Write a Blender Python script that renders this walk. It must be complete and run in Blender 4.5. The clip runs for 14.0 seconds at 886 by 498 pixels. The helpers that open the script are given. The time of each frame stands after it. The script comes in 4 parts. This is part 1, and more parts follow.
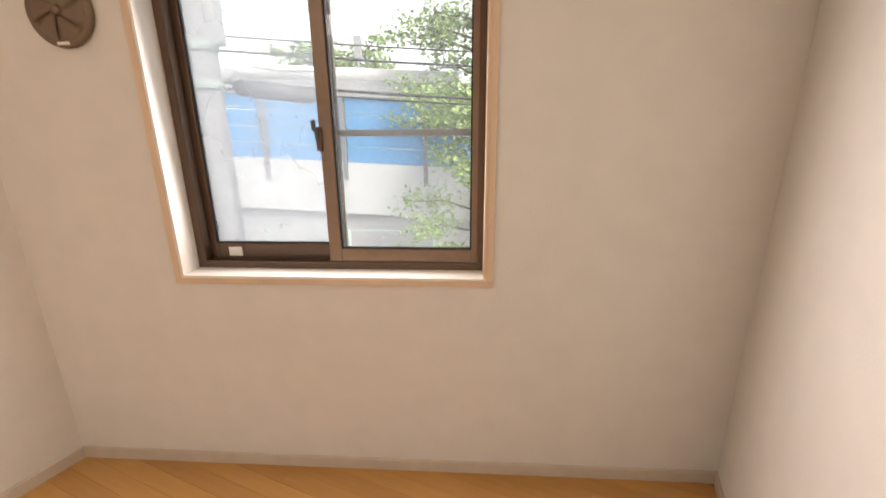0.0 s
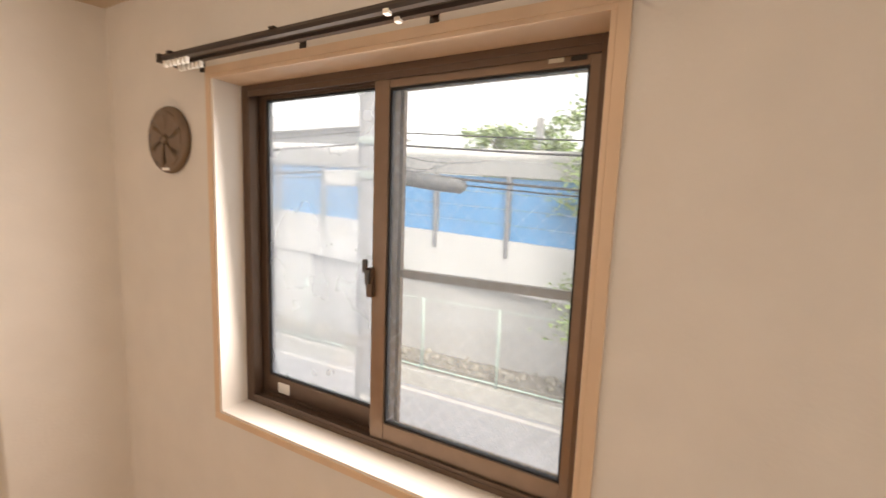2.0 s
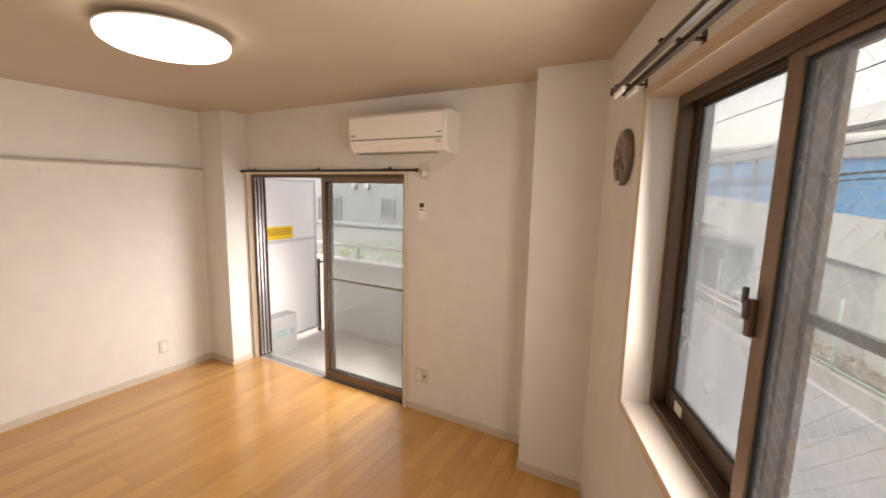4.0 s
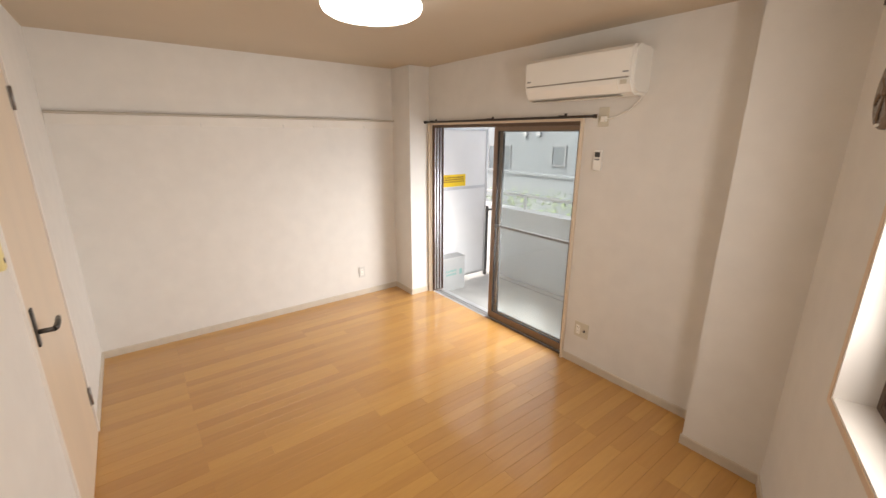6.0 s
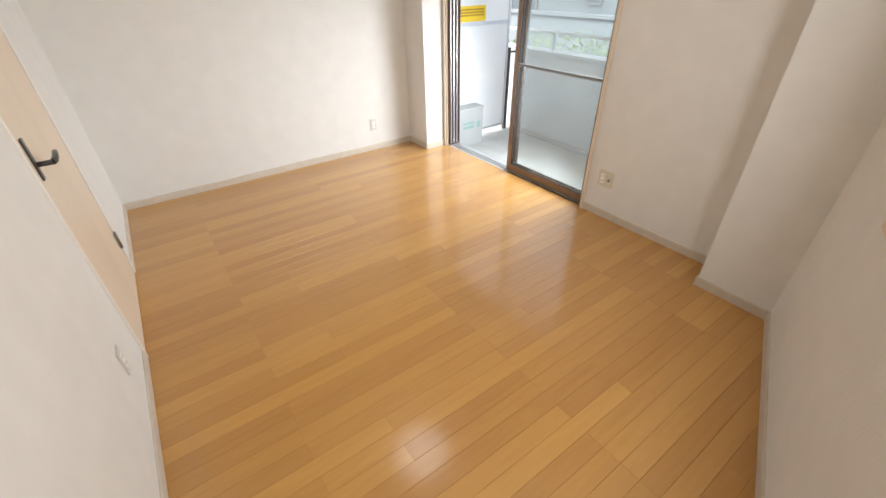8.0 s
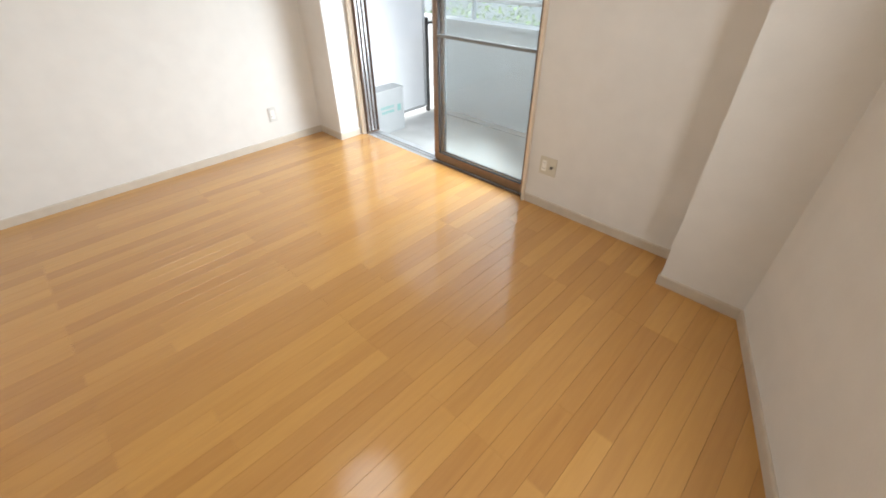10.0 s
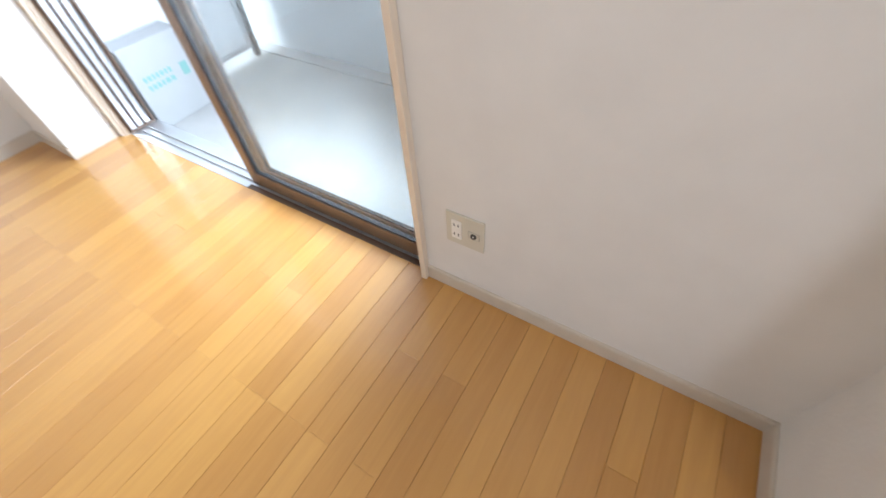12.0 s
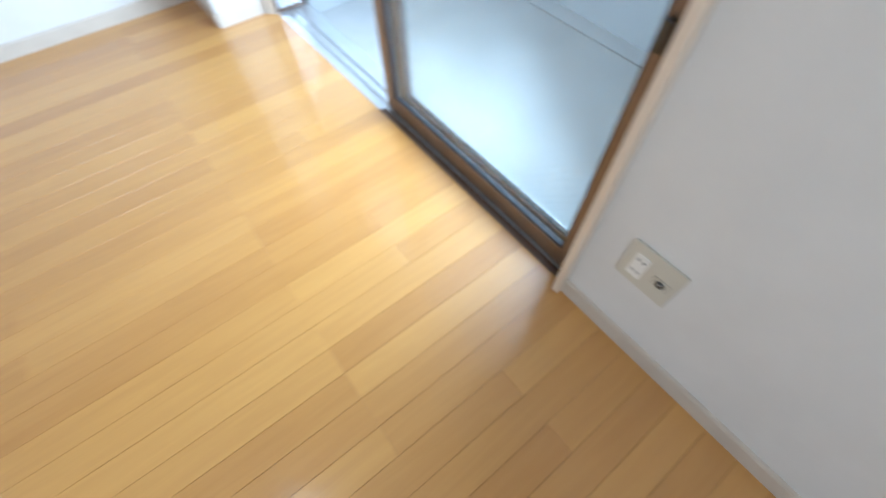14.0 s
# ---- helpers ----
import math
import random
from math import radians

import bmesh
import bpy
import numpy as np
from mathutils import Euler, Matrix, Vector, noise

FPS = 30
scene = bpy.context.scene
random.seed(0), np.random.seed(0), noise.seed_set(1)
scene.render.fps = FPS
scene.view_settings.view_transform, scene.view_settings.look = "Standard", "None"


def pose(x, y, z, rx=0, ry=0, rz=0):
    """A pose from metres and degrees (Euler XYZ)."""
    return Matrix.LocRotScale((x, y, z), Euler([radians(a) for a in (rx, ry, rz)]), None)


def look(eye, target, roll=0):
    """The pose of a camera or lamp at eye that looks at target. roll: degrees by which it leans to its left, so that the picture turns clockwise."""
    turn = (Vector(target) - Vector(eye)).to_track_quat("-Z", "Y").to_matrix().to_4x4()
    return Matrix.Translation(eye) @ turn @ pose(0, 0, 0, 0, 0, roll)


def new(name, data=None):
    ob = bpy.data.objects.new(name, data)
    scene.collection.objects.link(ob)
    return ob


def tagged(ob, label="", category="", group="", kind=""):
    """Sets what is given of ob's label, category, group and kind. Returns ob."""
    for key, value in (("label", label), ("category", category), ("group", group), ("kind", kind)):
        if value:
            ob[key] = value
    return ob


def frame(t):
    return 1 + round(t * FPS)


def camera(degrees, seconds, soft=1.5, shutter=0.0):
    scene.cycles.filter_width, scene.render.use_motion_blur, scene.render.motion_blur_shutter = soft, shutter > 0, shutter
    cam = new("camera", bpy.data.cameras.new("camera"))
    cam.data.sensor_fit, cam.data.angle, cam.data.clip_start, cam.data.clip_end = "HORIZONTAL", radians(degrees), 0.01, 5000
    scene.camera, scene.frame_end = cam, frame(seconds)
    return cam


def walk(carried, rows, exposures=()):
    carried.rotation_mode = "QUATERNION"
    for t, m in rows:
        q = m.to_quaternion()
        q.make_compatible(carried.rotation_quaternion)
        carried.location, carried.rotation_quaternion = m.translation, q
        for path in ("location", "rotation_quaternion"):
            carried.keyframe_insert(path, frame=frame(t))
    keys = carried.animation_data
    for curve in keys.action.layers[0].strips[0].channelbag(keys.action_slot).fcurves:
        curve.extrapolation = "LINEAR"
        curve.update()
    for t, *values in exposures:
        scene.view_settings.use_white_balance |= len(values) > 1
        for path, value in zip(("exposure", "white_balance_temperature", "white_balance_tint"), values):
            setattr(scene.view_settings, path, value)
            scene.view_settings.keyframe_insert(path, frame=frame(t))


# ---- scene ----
cam = camera(95.0, 14.0, soft=1.5, shutter=0.4)
PATH = [
    (0, (2.456, -0.777, 1.471), (1.696, 0.988, 0.919), -0.5),
    (0.5, (2.409, -0.81, 1.619), (1.607, 0.957, 1.134), -0.5),
    (1, (2.385, -0.621, 1.684), (1.514, 1.148, 1.352), 0.5),
    (1.5, (2.378, -0.399, 1.699), (1.282, 1.252, 1.428), 1.5),
    (2, (2.41, -0.137, 1.701), (0.951, 1.211, 1.464), 2.1),
    (2.4, (2.391, 0.049, 1.712), (0.642, 1.007, 1.554), 2.2),
    (2.5, (2.387, 0.079, 1.714), (0.593, 0.951, 1.57), 2.6),
    (3, (2.435, 0.253, 1.724), (0.449, 0.353, 1.511), 2.6),
    (3.5, (2.509, 0.33, 1.728), (0.631, -0.293, 1.434), 1.6),
    (4, (2.538, 0.333, 1.73), (0.808, -0.629, 1.442), 1.2),
    (6.3, (2.609, 0.371, 1.739), (1.473, -1.173, 1.168), 0.1),
    (6.5, (2.626, 0.377, 1.696), (1.505, -1.158, 1.075), 0.3),
    (7, (2.577, 0.344, 1.645), (1.526, -1.142, 0.816), -0.3),
    (7.5, (2.58, 0.347, 1.565), (1.599, -1.074, 0.556), -0.8),
    (7.7, (2.572, 0.332, 1.562), (1.622, -1.057, 0.48), -1.1),
    (9.8, (2.336, 0.02, 1.427), (1.23, -1.156, 0.247), -1.2),
    (10, (2.186, -0.053, 1.433), (1.04, -1.174, 0.237), -0.5),
    (10.5, (1.785, -0.23, 1.499), (0.602, -1.259, 0.257), -0.9),
    (11, (1.364, -0.45, 1.479), (0.153, -1.364, 0.176), -3.9),
    (11.5, (1.022, -0.658, 1.402), (-0.151, -1.51, 0.024), -4.0),
    (12, (0.664, -0.87, 1.133), (-0.397, -1.596, -0.399), -4.4),
    (12.5, (0.423, -1.078, 0.887), (-0.769, -1.421, -0.683), 6.9),
    (13, (0.318, -1.157, 0.709), (-0.865, -1.442, -0.878), 12.9),
    (13.5, (0.37, -1.167, 0.803), (-0.656, -1.573, -0.865), 9.2),
    (14, (0.568, -1.187, 1.023), (-0.072, -2.031, -0.674), -0.9),
]
walk(cam, [(t, look(e, g, r)) for t, e, g, r in PATH],
     exposures=[(0.0, 2.68, 7350, 17), (1.2, 2.75, 7600, 19), (2.2, 2.53, 7850, 18), (3.5, 2.15, 8000, 19), (4.2, 2.1, 8000, 19), (6.3, 2.25, 7100, 13),
                (10.0, 2.45, 6350, 7), (11.0, 2.45, 6200, 8), (12.0, 2.62, 5700, 8), (13.0, 2.72, 5600, 8), (14.0, 2.5, 4950, 1)])
SKY = 0.10
LAMP = 0.95
WINDOW_WATTS = 5.3
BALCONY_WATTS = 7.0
PLANK_DARK = (0.35, 0.138, 0.021)
PLANK_LIGHT = (0.70, 0.385, 0.092)


# ---- light ----
world = bpy.data.worlds.new("world")
scene.world = world
world.use_nodes = True
_n = world.node_tree.nodes
_sky = _n.new("ShaderNodeTexSky")
_sky.sky_type = "NISHITA"
_sky.sun_disc = False
_sky.sun_elevation = radians(52)
_sky.sun_rotation = radians(120)
_sky.air_density, _sky.dust_density, _sky.ozone_density = 1.0, 2.5, 1.0
_haze = _n.new("ShaderNodeHueSaturation")
_haze.inputs["Saturation"].default_value = 0.34
world.node_tree.links.new(_sky.outputs[0], _haze.inputs["Color"])
world.node_tree.links.new(_haze.outputs[0], _n["Background"].inputs[0])
_n["Background"].inputs[1].default_value = SKY

sun = new("sun", bpy.data.lights.new("sun", "SUN"))
sun.data.energy, sun.data.angle, sun.data.color = 0.5, radians(15), (1.0, 0.98, 0.95)
sun.matrix_world = look((0, 0, 20), (-7.5, 4.3, 8.9))


def sky_lamp(name, m, wide, high, watts, color, spread):
    """Daylight through an opening: an area lamp in it that faces the room."""
    ob = new(name, bpy.data.lights.new(name, "AREA"))
    ob.data.shape, ob.data.size, ob.data.size_y = "RECTANGLE", wide, high
    ob.data.energy, ob.data.color = watts, color
    ob.data.spread = radians(spread)
    ob.matrix_world = m
    return ob


sky_lamp("window_daylight", pose(0.22, 0, 0, 0, 0, 19.7) @ pose(1.305, 0.052, 1.52, -86, 0, 0), 0.96, 0.84, WINDOW_WATTS, (0.97, 0.97, 0.97), 175)
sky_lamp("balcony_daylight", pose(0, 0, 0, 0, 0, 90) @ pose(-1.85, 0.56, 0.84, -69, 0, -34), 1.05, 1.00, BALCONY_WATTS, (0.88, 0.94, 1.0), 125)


# ---- materials ----
def mat(name, color, rough=0.5, metal=0.0, spec=0.5, var=0.0, scale=8.0, bump=0.0, bump_scale=200.0,
        stretch=(1, 1, 1), coat=0.0, dirt=0.0, dirt_color=None, island=0.0):
    """A surface with fine relief and variation at two scales."""
    m = bpy.data.materials.new(name)
    m.use_nodes = True
    nt = m.node_tree
    nodes, link = nt.nodes, nt.links.new
    bsdf = nodes["Principled BSDF"]
    bsdf.inputs["Roughness"].default_value = rough
    bsdf.inputs["Metallic"].default_value = metal
    bsdf.inputs["Specular IOR Level"].default_value = spec
    bsdf.inputs["Coat Weight"].default_value = coat
    bsdf.inputs["Coat Roughness"].default_value = 0.12
    coord = nodes.new("ShaderNodeTexCoord")
    mapping = nodes.new("ShaderNodeMapping")
    mapping.inputs["Scale"].default_value = stretch
    link(coord.outputs["Object"], mapping.inputs[0])
    col = nodes.new("ShaderNodeRGB")
    col.outputs[0].default_value = (*color, 1)
    out = col.outputs[0]
    if var:
        tex = nodes.new("ShaderNodeTexNoise")
        tex.inputs["Scale"].default_value = scale
        tex.inputs["Detail"].default_value = 6
        link(mapping.outputs[0], tex.inputs["Vector"])
        ramp = nodes.new("ShaderNodeMapRange")
        ramp.inputs[1].default_value, ramp.inputs[2].default_value = 0.25, 0.75
        ramp.inputs[3].default_value, ramp.inputs[4].default_value = 1 - var, 1 + var
        link(tex.outputs[0], ramp.inputs[0])
        mul = nodes.new("ShaderNodeVectorMath")
        mul.operation = "SCALE"
        link(out, mul.inputs[0])
        link(ramp.outputs[0], mul.inputs["Scale"])
        out = mul.outputs[0]
        rr = nodes.new("ShaderNodeMapRange")
        rr.inputs[3].default_value, rr.inputs[4].default_value = max(0.02, rough - 0.06), min(1, rough + 0.06)
        link(tex.outputs[0], rr.inputs[0])
        link(rr.outputs[0], bsdf.inputs["Roughness"])
    if island:
        geo = nodes.new("ShaderNodeNewGeometry")
        ramp = nodes.new("ShaderNodeMapRange")
        ramp.inputs[3].default_value, ramp.inputs[4].default_value = 1 - island, 1 + island
        link(geo.outputs["Random Per Island"], ramp.inputs[0])
        mul = nodes.new("ShaderNodeVectorMath")
        mul.operation = "SCALE"
        link(out, mul.inputs[0])
        link(ramp.outputs[0], mul.inputs["Scale"])
        out = mul.outputs[0]
    if dirt:
        tex = nodes.new("ShaderNodeTexNoise")
        tex.inputs["Scale"].default_value = scale * 0.35
        tex.inputs["Detail"].default_value = 8
        tex.inputs["Roughness"].default_value = 0.65
        link(coord.outputs["Object"], tex.inputs["Vector"])
        ramp = nodes.new("ShaderNodeMapRange")
        ramp.inputs[1].default_value, ramp.inputs[2].default_value = 0.5, 0.75
        ramp.inputs[4].default_value = dirt
        link(tex.outputs[0], ramp.inputs[0])
        mix = nodes.new("ShaderNodeMix")
        mix.data_type = "RGBA"
        link(ramp.outputs[0], mix.inputs[0])
        link(out, mix.inputs[6])
        mix.inputs[7].default_value = (*(dirt_color or tuple(c * 0.5 for c in color)), 1)
        out = mix.outputs[2]
    link(out, bsdf.inputs["Base Color"])
    if bump:
        tex = nodes.new("ShaderNodeTexNoise")
        tex.inputs["Scale"].default_value = bump_scale
        tex.inputs["Detail"].default_value = 3
        link(mapping.outputs[0], tex.inputs["Vector"])
        b = nodes.new("ShaderNodeBump")
        b.inputs["Strength"].default_value = bump
        b.inputs["Distance"].default_value = 0.002
        link(tex.outputs[0], b.inputs["Height"])
        link(b.outputs[0], bsdf.inputs["Normal"])
    return m


def glass_mat(name, tint=(0.84, 0.87, 0.862), rough=0.0, film_share=0.0):
    """Thin window glass: clear, with a mirror's share of gloss and a pale translucent film that scatters daylight."""
    m = bpy.data.materials.new(name)
    m.use_nodes = True
    nodes, link = m.node_tree.nodes, m.node_tree.links.new
    nodes.remove(nodes["Principled BSDF"])
    clear, gloss, mix, lw = (nodes.new("ShaderNode" + k) for k in ("BsdfTransparent", "BsdfGlossy", "MixShader", "LayerWeight"))
    clear.inputs[0].default_value = (*tint, 1)
    gloss.inputs["Roughness"].default_value = rough
    lw.inputs[0].default_value = 0.5
    power = nodes.new("ShaderNodeMath")
    power.operation, power.inputs[1].default_value = "POWER", 5.0
    fres = nodes.new("ShaderNodeMath")
    fres.operation, fres.inputs[1].default_value, fres.inputs[2].default_value = "MULTIPLY_ADD", 0.7, 0.04
    link(lw.outputs["Facing"], power.inputs[0])
    link(power.outputs[0], fres.inputs[0])
    link(fres.outputs[0], mix.inputs[0])
    film, veil = nodes.new("ShaderNodeBsdfTranslucent"), nodes.new("ShaderNodeMixShader")
    film.inputs[0].default_value = (0.86, 0.88, 0.90, 1)
    cloud, amount, coord = nodes.new("ShaderNodeTexNoise"), nodes.new("ShaderNodeMapRange"), nodes.new("ShaderNodeTexCoord")
    cloud.inputs["Scale"].default_value, cloud.inputs["Detail"].default_value = 3.0, 5
    amount.inputs[3].default_value, amount.inputs[4].default_value = film_share * 0.6, film_share * 1.4
    link(coord.outputs["Object"], cloud.inputs["Vector"])
    link(cloud.outputs[0], amount.inputs[0])
    link(amount.outputs[0], veil.inputs[0])
    link(clear.outputs[0], veil.inputs[1])
    link(film.outputs[0], veil.inputs[2])
    link(veil.outputs[0], mix.inputs[1])
    link(gloss.outputs[0], mix.inputs[2])
    link(mix.outputs[0], nodes["Material Output"].inputs[0])
    return m


def glow_mat(name, color, strength):
    m = bpy.data.materials.new(name)
    m.use_nodes = True
    b = m.node_tree.nodes["Principled BSDF"]
    b.inputs["Base Color"].default_value = (0.9, 0.9, 0.88, 1)
    b.inputs["Roughness"].default_value = 0.35
    b.inputs["Emission Color"].default_value = (*color, 1)
    b.inputs["Emission Strength"].default_value = strength
    return m


def plank_mat():
    """Varnished beech strips: every strip has its own tone, long grain and a gloss coat."""
    m = bpy.data.materials.new("beech_floor")
    m.use_nodes = True
    nodes, link = m.node_tree.nodes, m.node_tree.links.new
    bsdf = nodes["Principled BSDF"]
    info = nodes.new("ShaderNodeObjectInfo")
    coord = nodes.new("ShaderNodeTexCoord")
    shift = nodes.new("ShaderNodeVectorMath")
    shift.operation = "MULTIPLY_ADD"
    shift.inputs[1].default_value = (2.2, 26, 5)
    link(coord.outputs["Object"], shift.inputs[0])
    scl = nodes.new("ShaderNodeMath")
    scl.operation = "MULTIPLY"
    scl.inputs[1].default_value = 57.0
    link(info.outputs["Random"], scl.inputs[0])
    link(scl.outputs[0], shift.inputs[2])
    grain = nodes.new("ShaderNodeTexNoise")
    grain.inputs["Scale"].default_value = 1.6
    grain.inputs["Detail"].default_value = 8
    grain.inputs["Roughness"].default_value = 0.62
    grain.inputs["Distortion"].default_value = 0.5
    link(shift.outputs[0], grain.inputs["Vector"])
    tone = nodes.new("ShaderNodeValToRGB")
    tone.color_ramp.elements[0].color = (*PLANK_DARK, 1)
    tone.color_ramp.elements[1].color = (*PLANK_LIGHT, 1)
    mixv = nodes.new("ShaderNodeMath")
    mixv.operation = "MULTIPLY_ADD"
    mixv.inputs[1].default_value = 0.34
    link(info.outputs["Random"], mixv.inputs[0])
    g2 = nodes.new("ShaderNodeMath")
    g2.operation = "MULTIPLY_ADD"
    g2.inputs[1].default_value, g2.inputs[2].default_value = 0.44, 0.11
    link(grain.outputs[0], g2.inputs[0])
    link(g2.outputs[0], mixv.inputs[2])
    link(mixv.outputs[0], tone.inputs[0])
    link(tone.outputs[0], bsdf.inputs["Base Color"])
    worn = nodes.new("ShaderNodeTexNoise")
    worn.inputs["Scale"].default_value = 3
    worn.inputs["Detail"].default_value = 2
    geo = nodes.new("ShaderNodeNewGeometry")
    link(geo.outputs["Position"], worn.inputs["Vector"])
    rr = nodes.new("ShaderNodeMapRange")
    rr.inputs[3].default_value, rr.inputs[4].default_value = 0.40, 0.54
    link(worn.outputs[0], rr.inputs[0])
    link(rr.outputs[0], bsdf.inputs["Roughness"])
    bsdf.inputs["Specular IOR Level"].default_value = 0.75
    bsdf.inputs["Coat Weight"].default_value = 1.0
    bsdf.inputs["Coat Roughness"].default_value = 0.14
    b = nodes.new("ShaderNodeBump")
    b.inputs["Strength"].default_value = 0.05
    b.inputs["Distance"].default_value = 0.001
    link(worn.outputs[0], b.inputs["Height"])
    link(b.outputs[0], bsdf.inputs["Normal"])
    return m


WALLPAPER = mat("white_wallpaper", (0.735, 0.712, 0.675), 0.78, var=0.035, scale=7, bump=0.38, bump_scale=95)
# Cream paper, toned darker and warmer for the ceiling's dim, floor-tinted light
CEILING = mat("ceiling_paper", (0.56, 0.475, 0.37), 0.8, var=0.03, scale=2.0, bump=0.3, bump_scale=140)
BASEBOARD = mat("vinyl_baseboard", (0.59, 0.52, 0.43), 0.5, var=0.06, scale=14)
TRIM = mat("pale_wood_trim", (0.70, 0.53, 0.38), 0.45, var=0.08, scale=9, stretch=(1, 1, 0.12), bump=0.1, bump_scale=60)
TRIMPALE = mat("cream_trim", (0.74, 0.63, 0.50), 0.45, var=0.05, scale=9, stretch=(1, 1, 0.12))
RAILPAINT = mat("aged_white_paint", (0.74, 0.71, 0.66), 0.5, var=0.04, scale=6)
# Grey of thin solid strips that paint the shade in slots and seams
SLOTSHADE = mat("slot_shade", (0.30, 0.27, 0.23), 0.6)
BROWNINK = mat("brown_print", (0.30, 0.14, 0.01), 0.6)
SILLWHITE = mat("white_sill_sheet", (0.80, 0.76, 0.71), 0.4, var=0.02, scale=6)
BRONZE = mat("bronze_aluminium", (0.135, 0.088, 0.062), 0.40, metal=0.4, var=0.08, scale=20)
BRONZE_LIGHT = mat("lighter_bronze_aluminium", (0.25, 0.175, 0.125), 0.36, metal=0.5, var=0.08, scale=20)
BLACK = mat("black_gasket", (0.018, 0.018, 0.02), 0.6)
STEEL = mat("steel", (0.55, 0.55, 0.54), 0.3, metal=1.0, var=0.05, scale=30)
DARKROD = mat("dark_brown_rod", (0.032, 0.020, 0.014), 0.35, var=0.1, scale=20)
GLASS = glass_mat("window_glass", (0.93, 0.95, 0.952), film_share=0.002)
# Haze over the street view is put into these panes, densest in the outer sash
WINDOWGLASS = glass_mat("hazy_window_glass", film_share=0.10)
VEILEDGLASS = glass_mat("veiled_window_glass", film_share=0.26)
SCREENBAR = mat("pale_bronze_aluminium", (0.36, 0.32, 0.28), 0.4, metal=0.4, var=0.06, scale=20)
WIRE = mat("glass_wire", (0.42, 0.42, 0.41), 0.35, metal=0.3)
IVORY = mat("ivory_plastic", (0.62, 0.58, 0.48), 0.4, var=0.03, scale=10)
WHITEPLASTIC = mat("white_plastic", (0.86, 0.84, 0.79), 0.35, var=0.02, scale=6)
YELLOWED = mat("yellowed_plastic", (0.72, 0.60, 0.27), 0.42, var=0.05, scale=12)
# Near-black pieces that give holes and gaps their inner shade
HOLESHADE = mat("hole_and_gap_shade", (0.02, 0.018, 0.016), 0.7)
VENTBROWN = mat("brown_vent_plastic", (0.17, 0.115, 0.075), 0.24, var=0.12, scale=14)
LEAF = mat("beech_door_sheet", (0.72, 0.60, 0.47), 0.4, var=0.06, scale=5, stretch=(1, 1, 0.1), bump=0.08, bump_scale=40)
GUNMETAL = mat("gunmetal", (0.10, 0.095, 0.09), 0.35, metal=0.8, var=0.08, scale=25)
GREYMETAL = mat("hinge_metal", (0.33, 0.31, 0.29), 0.35, metal=0.8)
DIFFUSER = glow_mat("lamp_diffuser", (0.95, 0.97, 1.0), LAMP)
LAMPBASE = mat("lamp_base", (0.7, 0.68, 0.64), 0.4)
PLANK = plank_mat()
SUBFLOOR = mat("dark_subfloor", (0.16, 0.08, 0.03), 0.8)
CONCRETE = mat("grey_concrete", (0.42, 0.42, 0.41), 0.85, var=0.12, scale=3, bump=0.4, bump_scale=60, dirt=0.3)
BALCONYFLOOR = mat("balcony_mortar", (0.43, 0.43, 0.415), 0.8, var=0.10, scale=4, bump=0.3, bump_scale=90, dirt=0.35)
PARAPET = mat("parapet_paint", (0.62, 0.64, 0.65), 0.7, var=0.05, scale=3, bump=0.3, bump_scale=70, dirt=0.15)
PARTITION = mat("white_board", (0.80, 0.81, 0.82), 0.55, var=0.03, scale=4)
YELLOW = mat("yellow_sticker", (0.85, 0.58, 0.01), 0.45)
INK = mat("black_print", (0.03, 0.025, 0.02), 0.6)
TEALINK = mat("teal_print", (0.19, 0.36, 0.33), 0.6)
DOORBAR = mat("grey_door_bar", (0.24, 0.25, 0.25), 0.4, metal=0.4, var=0.06, scale=15)
BOXGREY = mat("pale_grey_enamel", (0.38, 0.39, 0.39), 0.5, var=0.05, scale=6, dirt=0.1)
GREYWHITE = mat("aged_white_plastic", (0.62, 0.61, 0.58), 0.4, var=0.03, scale=10)
ALU = mat("plain_aluminium", (0.62, 0.63, 0.64), 0.35, metal=0.7, var=0.06, scale=12)
ASPHALT = mat("asphalt", (0.30, 0.31, 0.34), 0.9, var=0.12, scale=2, bump=0.4, bump_scale=120, dirt=0.2)
BANDWHITE = mat("white_concrete_band", (0.54, 0.55, 0.565), 0.8, var=0.06, scale=0.8, bump=0.2, bump_scale=30, dirt=0.15)
RETAIN = mat("retaining_wall", (0.43, 0.435, 0.45), 0.85, var=0.10, scale=0.7, bump=0.3, bump_scale=30, dirt=0.3)
POSTGREY = mat("grey_post_steel", (0.20, 0.21, 0.23), 0.6, var=0.06, scale=3)
BLUEPANEL = mat("blue_panel", (0.075, 0.285, 0.56), 0.45, var=0.07, scale=1.2)
GIRDER = mat("pale_grey_steel", (0.33, 0.34, 0.35), 0.55, var=0.08, scale=1.5, dirt=0.2)
GIRDERTOP = mat("white_steel_tube", (0.52, 0.53, 0.54), 0.5, var=0.05, scale=1.5)
POLEBAND = mat("grey_green_band", (0.30, 0.37, 0.35), 0.6, var=0.06, scale=6)
POLE = mat("pole_concrete", (0.25, 0.255, 0.27), 0.8, var=0.08, scale=4, bump=0.3, bump_scale=50)
GREENPAINT = mat("pale_green_paint", (0.40, 0.54, 0.50), 0.5, var=0.08, scale=5)
CABLE = mat("black_cable", (0.03, 0.03, 0.033), 0.6)
CABLEGREY = mat("grey_sleeve", (0.12, 0.125, 0.135), 0.6, var=0.1, scale=8)
RUBBLE = mat("stones", (0.30, 0.29, 0.26), 0.9, var=0.2, scale=6, bump=0.5, bump_scale=40, island=0.3)
